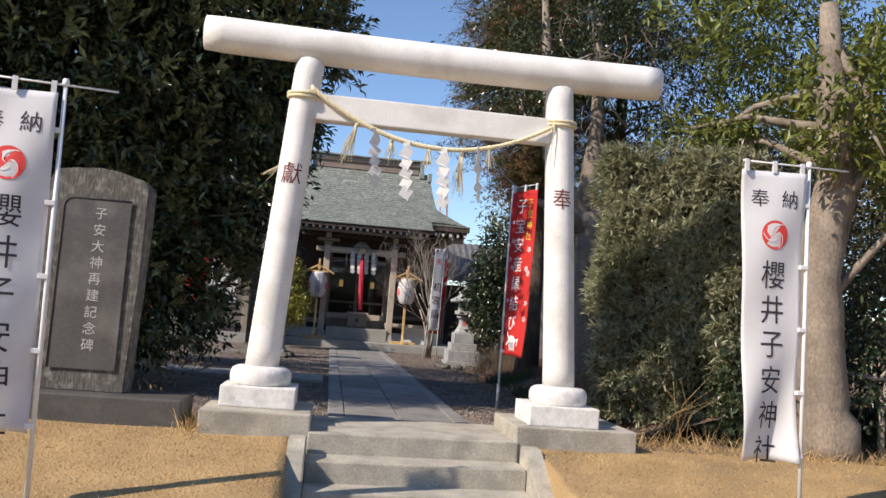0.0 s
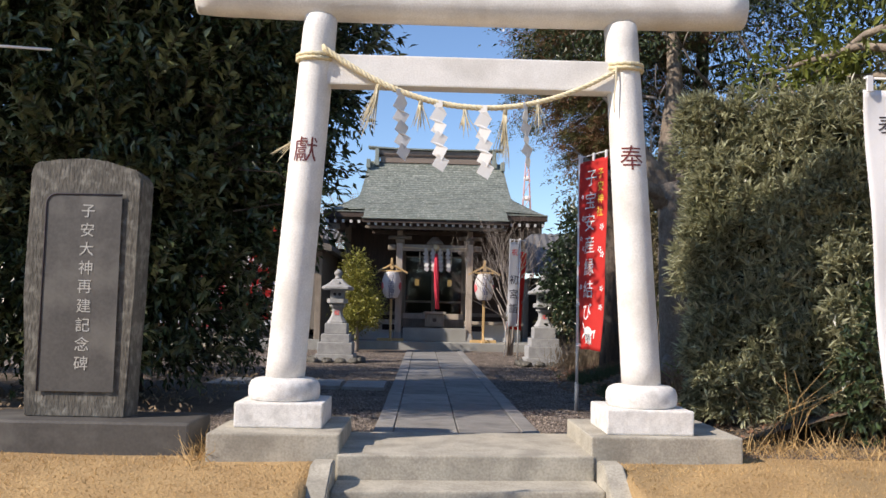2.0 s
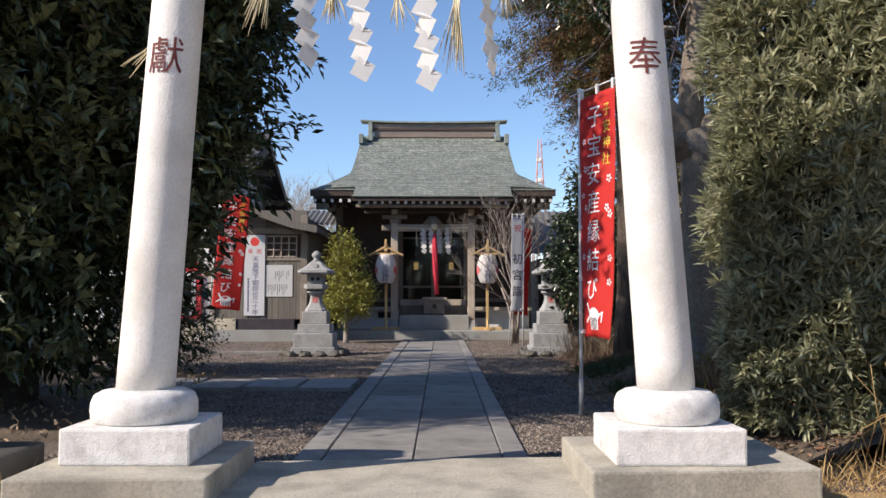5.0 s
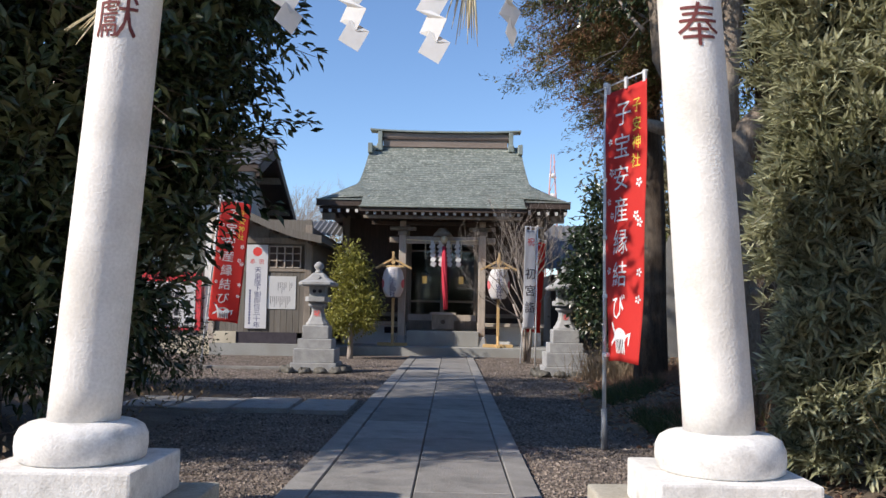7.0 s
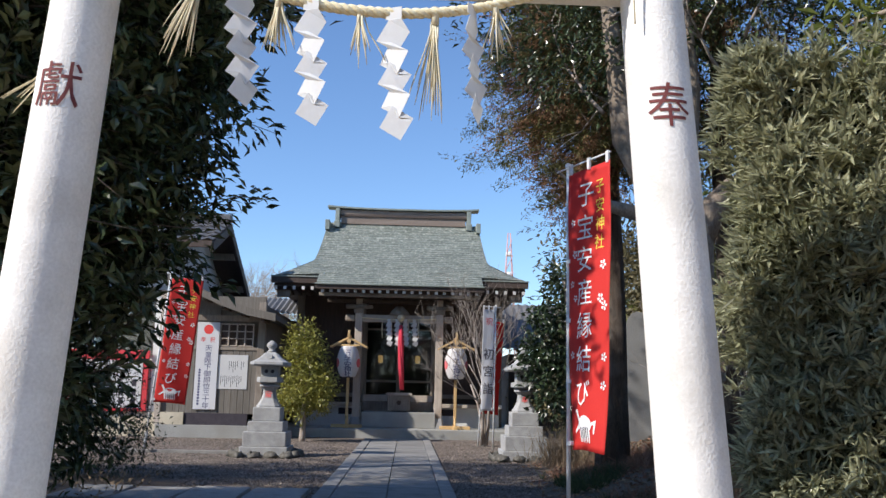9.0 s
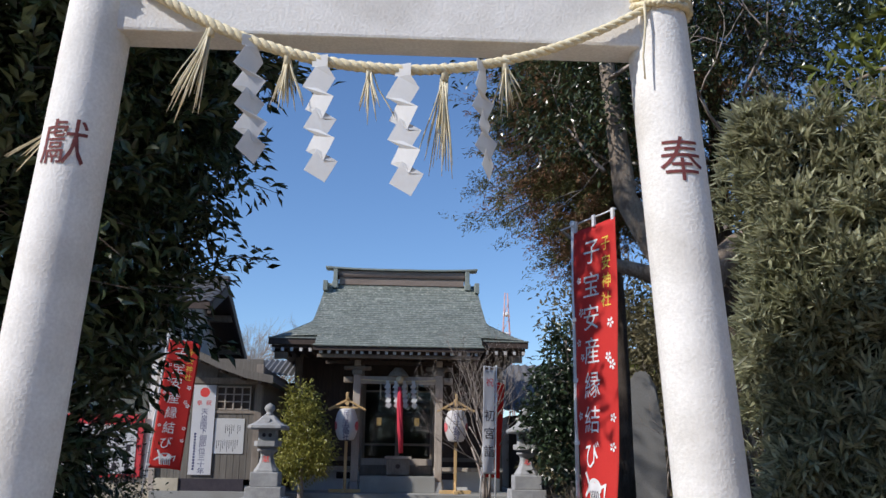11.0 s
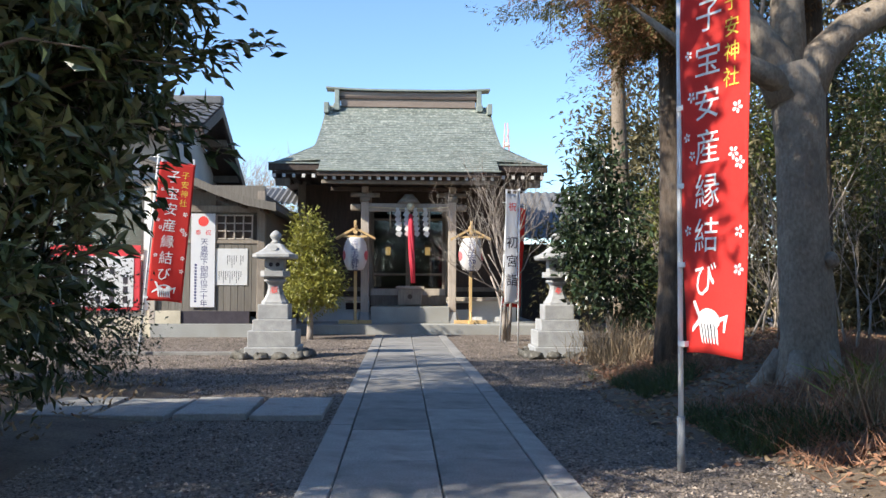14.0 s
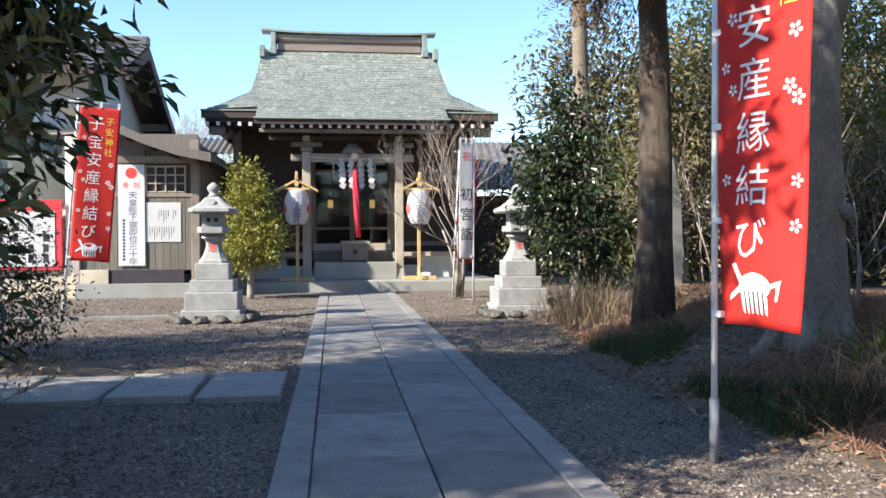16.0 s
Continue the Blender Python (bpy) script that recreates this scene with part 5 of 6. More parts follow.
# passage roof between hut and hall, and the annex behind the hall
ann = empty("link_corridor", "low tiled corridor beside the hall", "building")
part("wall", box(-4.0, -2.32, 18.4, 20.8, -0.1, 2.6), M["darkwood"], ann)
bm = bmesh.new()
for k in range(14):
    xa, xb = lerp(-4.2, -2.3, k / 14), lerp(-4.2, -2.3, (k + 1) / 14)
    q = [bm.verts.new(p) for p in ((xa, 19.6, 3.25), ((xa + xb) / 2, 19.6, 3.29), (xb, 19.6, 3.25), (xb, 17.9, 2.72), ((xa + xb) / 2, 17.9, 2.76), (xa, 17.9, 2.72))]
    bm.faces.new((q[0], q[1], q[4], q[5]))
    bm.faces.new((q[1], q[2], q[3], q[4]))
tagged(part("tiled_roof", bm, M["tile"], ann), kind="stuff")
shed = empty("store_shed", "low grey roofed store behind the trees", "building")
part("wall", box(2.9, 7.5, 20.5, 24, -0.1, 2.0), M["darkwood"], shed)
bm = bmesh.new()
for k in range(24):
    xa, xb = lerp(2.6, 7.8, k / 24), lerp(2.6, 7.8, (k + 1) / 24)
    q = [bm.verts.new(p) for p in ((xa, 22.2, 3.5), ((xa + xb) / 2, 22.2, 3.54), (xb, 22.2, 3.5), (xb, 20.0, 2.1), ((xa + xb) / 2, 20.0, 2.14), (xa, 20.0, 2.1))]
    bm.faces.new((q[0], q[1], q[4], q[5]))
    bm.faces.new((q[1], q[2], q[3], q[4]))
tagged(part("tiled_roof", bm, M["tile"], shed), kind="stuff")
rail = empty("steel_railing", "pale steel railing beyond the shrubs", "railing")
for z in (3.45, 3.0):
    part("rail", tube([(2.4, 24.5, z), (5.0, 24.5, z + 0.1)], 0.03, 6), M["pole"], rail)
for k in range(6):
    part("post", tube([(2.4 + 0.5 * k, 24.5, 0.0), (2.4 + 0.5 * k, 24.5, 3.48)], 0.025, 6), M["pole"], rail)

# ---- second standing stone ----
bm = bmesh.new()
outline = [(-0.26, 0), (-0.28, 0.7), (-0.27, 1.5), (-0.22, 1.9), (-0.10, 2.05), (0.06, 2.02), (0.17, 1.8), (0.23, 1.3), (0.26, 0.6), (0.25, 0)]
f = [bm.verts.new((3.45 + x, 9.2, 0.1 + z)) for x, z in outline]
b = [bm.verts.new((3.50 + x * 0.95, 9.45, 0.1 + z * 0.98)) for x, z in outline]
bm.faces.new(f)
bm.faces.new(list(reversed(b)))
for i in range(len(outline)):
    j = (i + 1) % len(outline)
    bm.faces.new((f[i], b[i], b[j], f[j]))
bmesh.ops.bevel(bm, geom=list(bm.edges), offset=0.03, segments=2, affect='EDGES')
standing = empty("standing_stone", "tall pale natural standing stone behind the cedar", "stone monument")
part("stone", bm, M["palestone"], standing)
part("base", box(2.95, 4.0, 9.0, 9.75, -0.1, 0.32, 0.03), M["stele"], standing)

# far mast
mast = empty("radio_mast", "distant red and white lattice mast", "mast", at=(9.8, 80, 0))
for sx, sy in ((-1, -1), (1, -1), (1, 1), (-1, 1)):
    part("leg", tube([(sx * 0.9, sy * 0.9, 0), (sx * 0.35, sy * 0.35, 12), (sx * 0.12, sy * 0.12, 16.5)], [0.07, 0.05, 0.04], 4), M["steel"], mast)
for k in range(9):
    z = 1.5 + 1.6 * k
    w_ = lerp(0.85, 0.2, z / 16)
    part("brace", tube([(-w_, -w_, z), (w_, -w_, z + 1.5)], 0.04, 3), M["steel"], mast)
part("antenna_ring", lathe([(0.38, 0), (0.4, 0.1), (0.38, 0.4)], 0, 0, 12.2, 12), M["pole"], mast)
part("antenna_ring", lathe([(0.3, 0), (0.34, 0.1), (0.3, 0.4)], 0, 0, 14.2, 12), M["pole"], mast)
# ---- trees and planting ----
def tree(name, label, trunk_pts, trunk_r, bark, blobs, leaf, n, clusters, length, width, seed, tight=0.18, droop=0.3, limbs=8, shell=0.55, spread=0.9, extra=None, curl=0.25, category="tree"):
    rng_ = np.random.default_rng(seed)
    ob = empty(name, label, category, at=tuple(trunk_pts[0]))
    o = Vector(trunk_pts[0])
    bm = bmesh.new()
    pts = [Vector(p) - o for p in trunk_pts]
    fine, fr = [], []
    for i in range(len(pts) - 1):
        for k in range(4):
            t = k / 4
            fine.append(pts[i].lerp(pts[i + 1], t) + Vector(rng_.normal(0, trunk_r[i] * 0.05, 3).tolist()))
            fr.append(lerp(trunk_r[i], trunk_r[i + 1], t) * rng_.uniform(0.95, 1.05))
    fine.append(pts[-1])
    fr.append(trunk_r[-1])
    add_tube(bm, fine, fr, 14)
    part("trunk", bm, M[bark], ob)
    bl = np.array(blobs)
    if limbs:
        for k in range(limbs):
            b_ = bl[rng_.integers(0, len(bl))]
            s = fine[int(len(fine) * rng_.uniform(0.35, 0.95))]
            e = Vector((b_[:3] + rng_.normal(0, 0.35, 3) * b_[3:6]).tolist()) - o
            m_ = s.lerp(e, 0.5) + Vector((0, 0, 0.15))
            r0 = trunk_r[-1] * 0.8 + 0.01
            part("limb", tube([s, s.lerp(m_, 0.5), m_, m_.lerp(e, 0.6), e], [r0, r0 * 0.6, r0 * 0.45, r0 * 0.3, 0.004], 6), M[bark], ob)
    if n:
        p_, d_ = clump_points(blobs, n, rng_, shell, clusters, tight)
        keep = p_[:, 2] > 0.03
        me = leaf_mesh("crown", p_[keep] - np.array(o), d_[keep], M[leaf], length, width, rng_, droop, spread, curl)
        cr = new("crown", me)
        cr.parent = ob
    return ob


# big dark evergreen beside the gate
first_evergreen = tree("evergreen_tree", "large dark evergreen tree with glossy drooping leaves", [(-3.4, 3.4, -0.05), (-3.3, 3.3, 1.4), (-3.1, 3.2, 3.4), (-3.0, 3.0, 6.0)], [0.24, 0.20, 0.15, 0.06], "bark",
     [(-3.75, 2.8, 1.6, 2.0, 1.1, 1.5), (-3.3, 3.0, 3.2, 1.9, 1.6, 1.5), (-2.6, 2.7, 4.4, 1.6, 1.5, 1.2), (-5.0, 2.8, 2.4, 1.4, 1.4, 2.0), (-2.2, 3.3, 3.3, 0.95, 1.1, 0.95),
      (-2.5, 3.1, 2.15, 0.9, 0.9, 0.95), (-4.6, 2.6, 4.8, 2.0, 1.6, 1.4), (-2.95, 3.3, 0.95, 1.15, 0.7, 0.75), (-1.65, 3.0, 4.0, 0.8, 0.9, 0.7), (-1.68, 2.8, 2.3, 0.46, 0.7, 0.5), (-1.45, 2.85, 2.95, 0.55, 0.7, 0.5), (-3.0, 2.6, 5.8, 2.0, 1.6, 1.0)],
     "leaf_dark", 84000, 2400, 0.12, 0.046, 11, tight=0.11, droop=0.45, limbs=16, shell=0.4)
# mostly out of view, kept for the shade it throws over the yard
tree("evergreen_tree", "dark evergreen tree behind the first, mostly unseen, shading the yard", [(-7.4, 5.0, -0.05), (-7.3, 5.0, 2.5), (-7.2, 5.0, 7.0)], [0.25, 0.2, 0.08], "bark",
     [(-7.2, 5.0, 2.4, 2.0, 1.6, 2.4), (-7.0, 5.0, 5.6, 2.2, 1.6, 1.9), (-5.0, 4.6, 6.4, 2.0, 1.4, 1.5), (-8.9, 4.0, 4.0, 1.8, 1.5, 3.2)], "leaf_dark", 20000, 640, 0.13, 0.05, 12, tight=0.16, droop=0.4, limbs=6, shell=0.4)
# unseen sparse tree, added to cast dappled shade on the near path
tree("evergreen_tree", "unseen thin crowned evergreen tree that dapples the path", [(-6.6, 0.9, -0.05), (-6.5, 0.8, 2.2), (-6.2, 0.5, 6.2)], [0.17, 0.14, 0.05], "bark",
     [(-5.7, 0.3, 4.8, 1.4, 0.9, 1.2), (-6.6, 0.2, 5.6, 1.3, 1.0, 1.0)], "leaf_dark", 4200, 150, 0.13, 0.05, 14, tight=0.14, droop=0.4, limbs=8, shell=0.3)
# dense shaded inside of the evergreens
IN = np.random.default_rng(15)
for nm, bl in (("evergreen_core", [(-3.6, 3.0, 1.5, 1.5, 0.7, 1.2), (-3.4, 3.2, 3.2, 1.4, 0.9, 1.2), (-4.6, 3.0, 4.6, 1.2, 0.7, 0.8)]),):
    p_, d_ = clump_points(bl, 7000, IN, 0.1)
    p_[:, 2] = np.maximum(p_[:, 2], 0.1)
    tagged(new(nm, leaf_mesh(nm, p_, d_, M["leaf_dark"], 0.20, 0.10, IN, 0.4)), "dense shaded inner foliage of the evergreens", "foliage", kind="stuff")
# leafy shoots standing out of the evergreen's skin; lighter leaf colour paints them sunlit
SK = np.random.default_rng(17)
base = np.array(first_evergreen.location)
p_, d_ = clump_points([(-3.75, 2.8, 1.6, 2.0, 1.1, 1.5), (-3.3, 3.0, 3.2, 1.9, 1.6, 1.5), (-2.6, 2.7, 4.4, 1.6, 1.5, 1.2), (-5.0, 2.8, 2.4, 1.4, 1.4, 2.0), (-2.5, 3.1, 2.15, 0.9, 0.9, 0.95), (-4.6, 2.6, 4.8, 2.0, 1.6, 1.4), (-1.65, 3.0, 4.0, 0.8, 0.9, 0.7)], 3600, SK, 0.95)
keep = (d_[:, 1] < 0.25) & (p_[:, 2] > 0.35)
p_, d_ = p_[keep], d_[keep]
shoots = d_ * 0.6 + np.array([0, -0.25, 0.65]) + SK.normal(0, 0.3, d_.shape)
shoots /= np.linalg.norm(shoots, axis=1)[:, None]
reach = SK.uniform(0.2, 0.42, (len(p_), 1))
bm = bmesh.new()
for a, b, c in zip(p_, shoots, reach):
    add_tube(bm, [(a - base).tolist(), (a + b * c - base).tolist()], [0.005, 0.002], 3)
tagged(part("shoot_crown", bm, M["bark"], first_evergreen), kind="stuff")
per = 13
along = np.tile(np.linspace(0.15, 1.0, per), len(p_))[:, None]
cen = np.repeat(p_, per, 0) + np.repeat(shoots * reach, per, 0) * along
turn = SK.normal(0, 1, (len(cen), 3))
turn -= np.repeat(shoots, per, 0) * np.sum(turn * np.repeat(shoots, per, 0), axis=1)[:, None]
turn /= np.linalg.norm(turn, axis=1)[:, None]
ob = new("shoot_leaves", leaf_mesh("shoot_leaves", cen - base, np.repeat(shoots, per, 0) * 0.8 + turn * 0.8, M["leaf_shoot"], 0.13, 0.05, SK, 0.1, 0.12, 0.2))
ob.parent = first_evergreen
# sprays that reach towards the path
SP = np.random.default_rng(77)
spray = empty("overhanging_branches", "leafy evergreen branches reaching over the path", "branches", at=(0, 0, 0))
bm = bmesh.new()
pts_all, out_all = [], []
for k in range(70):
    s = Vector((-2.25 + SP.normal(0, 0.35), 3.0 + SP.normal(0, 0.6), SP.uniform(1.75, 4.8)))
    reach = SP.uniform(0.4, 0.98) * (1.25 if s.z > 3 else 1.0)
    e = s + Vector((reach, SP.normal(-0.1, 0.35), SP.uniform(-0.30, 0.30)))
    m_ = s.lerp(e, 0.55) + Vector((0, 0, 0.10))
    add_tube(bm, [s, m_, e], [0.010, 0.006, 0.002], 4)
    for _ in range(46):
        t = SP.uniform(0.15, 1.0)
        c = s.lerp(m_, t / 0.55) if t < 0.55 else m_.lerp(e, (t - 0.55) / 0.45)
        pts_all.append((c + Vector(SP.normal(0, 0.05, 3).tolist()))[:])
        out_all.append((e - s).normalized()[:])
for k in range(46):
    s = Vector((-2.1 + SP.normal(0, 0.15), SP.uniform(2.0, 3.6), SP.uniform(1.55, 2.6)))
    e = s + Vector((SP.uniform(0.35, 0.85), SP.normal(-0.1, 0.25), SP.uniform(-0.28, 0.12)))
    m_ = s.lerp(e, 0.55) + Vector((0, 0, 0.07))
    add_tube(bm, [s, m_, e], [0.009, 0.006, 0.002], 4)
    for _ in range(34):
        t = SP.uniform(0.15, 1.0)
        c = s.lerp(m_, t / 0.55) if t < 0.55 else m_.lerp(e, (t - 0.55) / 0.45)
        pts_all.append((c + Vector(SP.normal(0, 0.045, 3).tolist()))[:])
        out_all.append((e - s).normalized()[:])
tagged(part("twig_crown", bm, M["bark"], spray), kind="stuff")
cr = new("leaves", leaf_mesh("leaves", np.array(pts_all), np.array(out_all), M["leaf_dark"], 0.12, 0.044, SP, 0.35, 0.6))
cr.parent = spray
tree("low_bush", "fine leaved dark bush near the office", [(-3.3, 6.7, -0.05), (-3.3, 6.7, 0.4), (-3.3, 6.7, 0.9)], [0.04, 0.03, 0.015], "twig",
     [(-3.25, 6.7, 0.75, 0.55, 0.6, 0.65), (-3.9, 6.6, 0.95, 0.7, 0.6, 0.85), (-2.9, 6.8, 0.4, 0.35, 0.4, 0.35), (-4.8, 6.7, 1.1, 0.9, 0.7, 1.0)], "leaf_camellia", 16000, 700, 0.05, 0.02, 13, tight=0.09, limbs=10, shell=0.3, category="bush")

# podocarpus hedge
rng_h = np.random.default_rng(21)
hedge = empty("podocarpus_hedge", "tall dense clipped podocarpus hedge beside the gate", "hedge", at=(0, 0, 0))
bm = bmesh.new()
for k in range(9):
    x = 2.15 + 0.15 * k
    y = 1.4 + 0.5 * max(0, 2.95 - x)
    add_tube(bm, [(x, y + rng_h.normal(0, 0.05), -0.05), (x + rng_h.normal(0, 0.05), y, 1.2), (x + rng_h.normal(0, 0.1), y, 2.5)], [0.035, 0.03, 0.015], 7)
tagged(part("stem_mass", bm, M["bark"], hedge), kind="stuff")
nt = 3200
cx = np.where(rng_h.uniform(0, 1, nt) < 0.22, rng_h.uniform(1.93, 2.12, nt), rng_h.uniform(1.95, 3.35, nt))
cz = rng_h.uniform(0.12, 2.78, nt)
cy = np.where(rng_h.uniform(0, 1, nt) < 0.72, 0.96 + np.abs(rng_h.normal(0, 0.15, nt)), rng_h.uniform(1.05, 1.45, nt))
cy += 0.025 * np.sin(cx * 7 + cz * 4) + 0.03 * np.sin(cz * 11 - cx * 6) + 0.5 * np.maximum(0, 2.95 - cx)
cx += 0.06 * np.sin(cz * 6 + cy * 5) + 0.08 * (cz < 0.6)
per = 17
cen = np.repeat(np.stack([cx, cy, cz], 1), per, 0) + rng_h.normal(0, 0.013, (nt * per, 3))
outd = np.repeat(np.stack([np.where(cx < 2.1, -1.1, -0.5), np.full(nt, -0.9), np.full(nt, 0.4)], 1) + rng_h.normal(0, 0.35, (nt, 3)), per, 0)
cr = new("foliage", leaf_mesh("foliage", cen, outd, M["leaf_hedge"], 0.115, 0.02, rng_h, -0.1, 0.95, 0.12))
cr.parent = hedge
# inner leaves of the hedge, given a darker leaf colour to paint its shade
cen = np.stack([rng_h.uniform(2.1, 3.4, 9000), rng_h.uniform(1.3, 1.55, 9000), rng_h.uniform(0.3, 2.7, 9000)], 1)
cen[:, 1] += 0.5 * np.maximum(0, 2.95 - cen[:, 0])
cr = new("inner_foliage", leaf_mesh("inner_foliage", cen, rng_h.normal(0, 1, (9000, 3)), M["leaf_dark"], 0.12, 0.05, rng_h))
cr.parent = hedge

# broadleaf tree to the right of the hedge
tree("broadleaf_tree", "broadleaf tree with pale mottled trunk by the lawn", [(3.80, 0.55, -0.05), (3.74, 0.6, 0.5), (3.68, 0.65, 1.6), (3.85, 0.7, 2.6), (3.7, 0.7, 4.2)], [0.30, 0.22, 0.20, 0.18, 0.08], "smoothbark",
     [(3.6, 1.6, 3.2, 1.1, 0.7, 0.35), (4.6, 1.3, 3.6, 1.2, 0.8, 0.7), (3.5, 1.7, 4.3, 1.2, 0.9, 0.6), (2.85, 1.65, 3.05, 0.55, 0.4, 0.18), (4.9, 0.4, 2.5, 0.7, 0.6, 0.7), (3.75, 0.2, 2.75, 0.6, 0.4, 0.35), (3.85, 0.2, 3.45, 0.75, 0.5, 0.5), (4.4, 0.1, 3.1, 0.7, 0.6, 0.6)],
     "leaf_light", 8600, 350, 0.125, 0.042, 31, tight=0.075, droop=0.0, limbs=14, shell=0.3)
tree("broadleaf_bush", "dark leafy bush at the foot of the trunk", [(4.4, 0.7, -0.05), (4.4, 0.7, 0.4), (4.45, 0.7, 0.8)], [0.04, 0.03, 0.02], "twig",
     [(4.3, 0.8, 0.5, 0.7, 0.4, 0.5), (3.2, 0.9, 0.6, 0.3, 0.25, 0.6), (4.9, 0.9, 1.2, 0.8, 0.5, 1.1)], "leaf_camellia", 6000, 240, 0.09, 0.035, 32, tight=0.08, limbs=5, category="bush")

# forked smooth-barked tree
big = empty("forked_tree", "large smooth barked tree with forked heavy limbs", "tree", at=(2.75, 4.75, 0.1))
bm = bmesh.new()
add_tube(bm, [(0.0, 0, -0.1), (0.02, 0, 0.12), (0.02, 0, 0.45), (0.0, 0, 1.1), (-0.02, 0, 1.75), (-0.04, 0, 2.2), (-0.10, 0, 2.45)], [0.34, 0.26, 0.205, 0.185, 0.175, 0.19, 0.20], 22)
for v in bm.verts:
    k = noise.noise((v.co.x * 5, v.co.y * 5, v.co.z * 2.0))
    v.co += Vector((v.co.x, v.co.y, 0)) * 0.16 * k
part("trunk", bm, M["smoothbark"], big)
for pts, rad in (([(-0.10, 0, 1.75), (-0.22, 0.02, 2.05), (-0.42, 0.05, 2.35), (-0.62, 0.1, 2.75), (-0.70, 0.1, 3.6), (-0.85, 0.2, 5.2)], [0.16, 0.15, 0.12, 0.11, 0.09, 0.04]),
                 ([(-0.02, 0, 1.7), (0.12, 0.0, 2.05), (0.38, 0.05, 2.3), (0.75, 0.1, 2.5), (1.4, 0.2, 2.9), (2.2, 0.3, 3.6)], [0.15, 0.14, 0.12, 0.10, 0.07, 0.03]),
                 ([(-0.08, 0.05, 1.9), (-0.05, 0.12, 2.5), (0.05, 0.2, 3.3), (0.0, 0.3, 5.0)], [0.14, 0.12, 0.10, 0.04]),
                 ([(-0.16, -0.05, 1.85), (-0.5, -0.1, 2.0), (-0.95, -0.15, 2.10), (-1.3, -0.1, 2.4)], [0.10, 0.075, 0.045, 0.006])):
    part("limb", tube([(a, b, c + 0.45) for a, b, c in pts], rad, 14), M["smoothbark"], big)
for a in (0.3, 1.7, 2.9, 4.0, 5.2):
    part("root_flare", tube([(0.16 * math.cos(a), 0.16 * math.sin(a), 0.35), (0.30 * math.cos(a), 0.30 * math.sin(a), 0.12), (0.52 * math.cos(a), 0.52 * math.sin(a), -0.05)], [0.07, 0.075, 0.03], 10), M["smoothbark"], big)
part("knot", lathe([(0.02, -0.03), (0.06, 0.0), (0.055, 0.04), (0.02, 0.055)], 0, 0, 0, 14), M["smoothbark"], big).matrix_basis = pose(0.11, -0.15, 1.02, 75, 0, 30)
FT = np.random.default_rng(41)
bm = bmesh.new()
for k in range(16):
    s = (FT.uniform(-0.9, 1.8), FT.uniform(0, 0.3), FT.uniform(2.4, 4.4))
    grow(bm, s, (FT.normal(0, 0.7), FT.normal(0, 0.5), 0.5), 0.7, 0.022, 2, FT, 0.7, 0.1, 4)
tagged(part("twig_crown", bm, M["twig"], big), kind="stuff")
p_, d_ = clump_points([(0.4, 0.4, 4.6, 2.4, 1.4, 1.0), (2.2, 0.5, 3.6, 1.2, 1.0, 0.9), (-0.8, 0.3, 4.4, 1.0, 0.9, 0.8), (0.6, 0.2, 5.8, 2.6, 2.2, 0.9), (2.0, -1.0, 4.9, 1.6, 1.4, 0.9)], 26000, FT, 0.2, 900, 0.12)
cr = new("crown", leaf_mesh("crown", p_, d_, M["leaf_dark"], 0.09, 0.035, FT, 0.3))
cr.parent = big

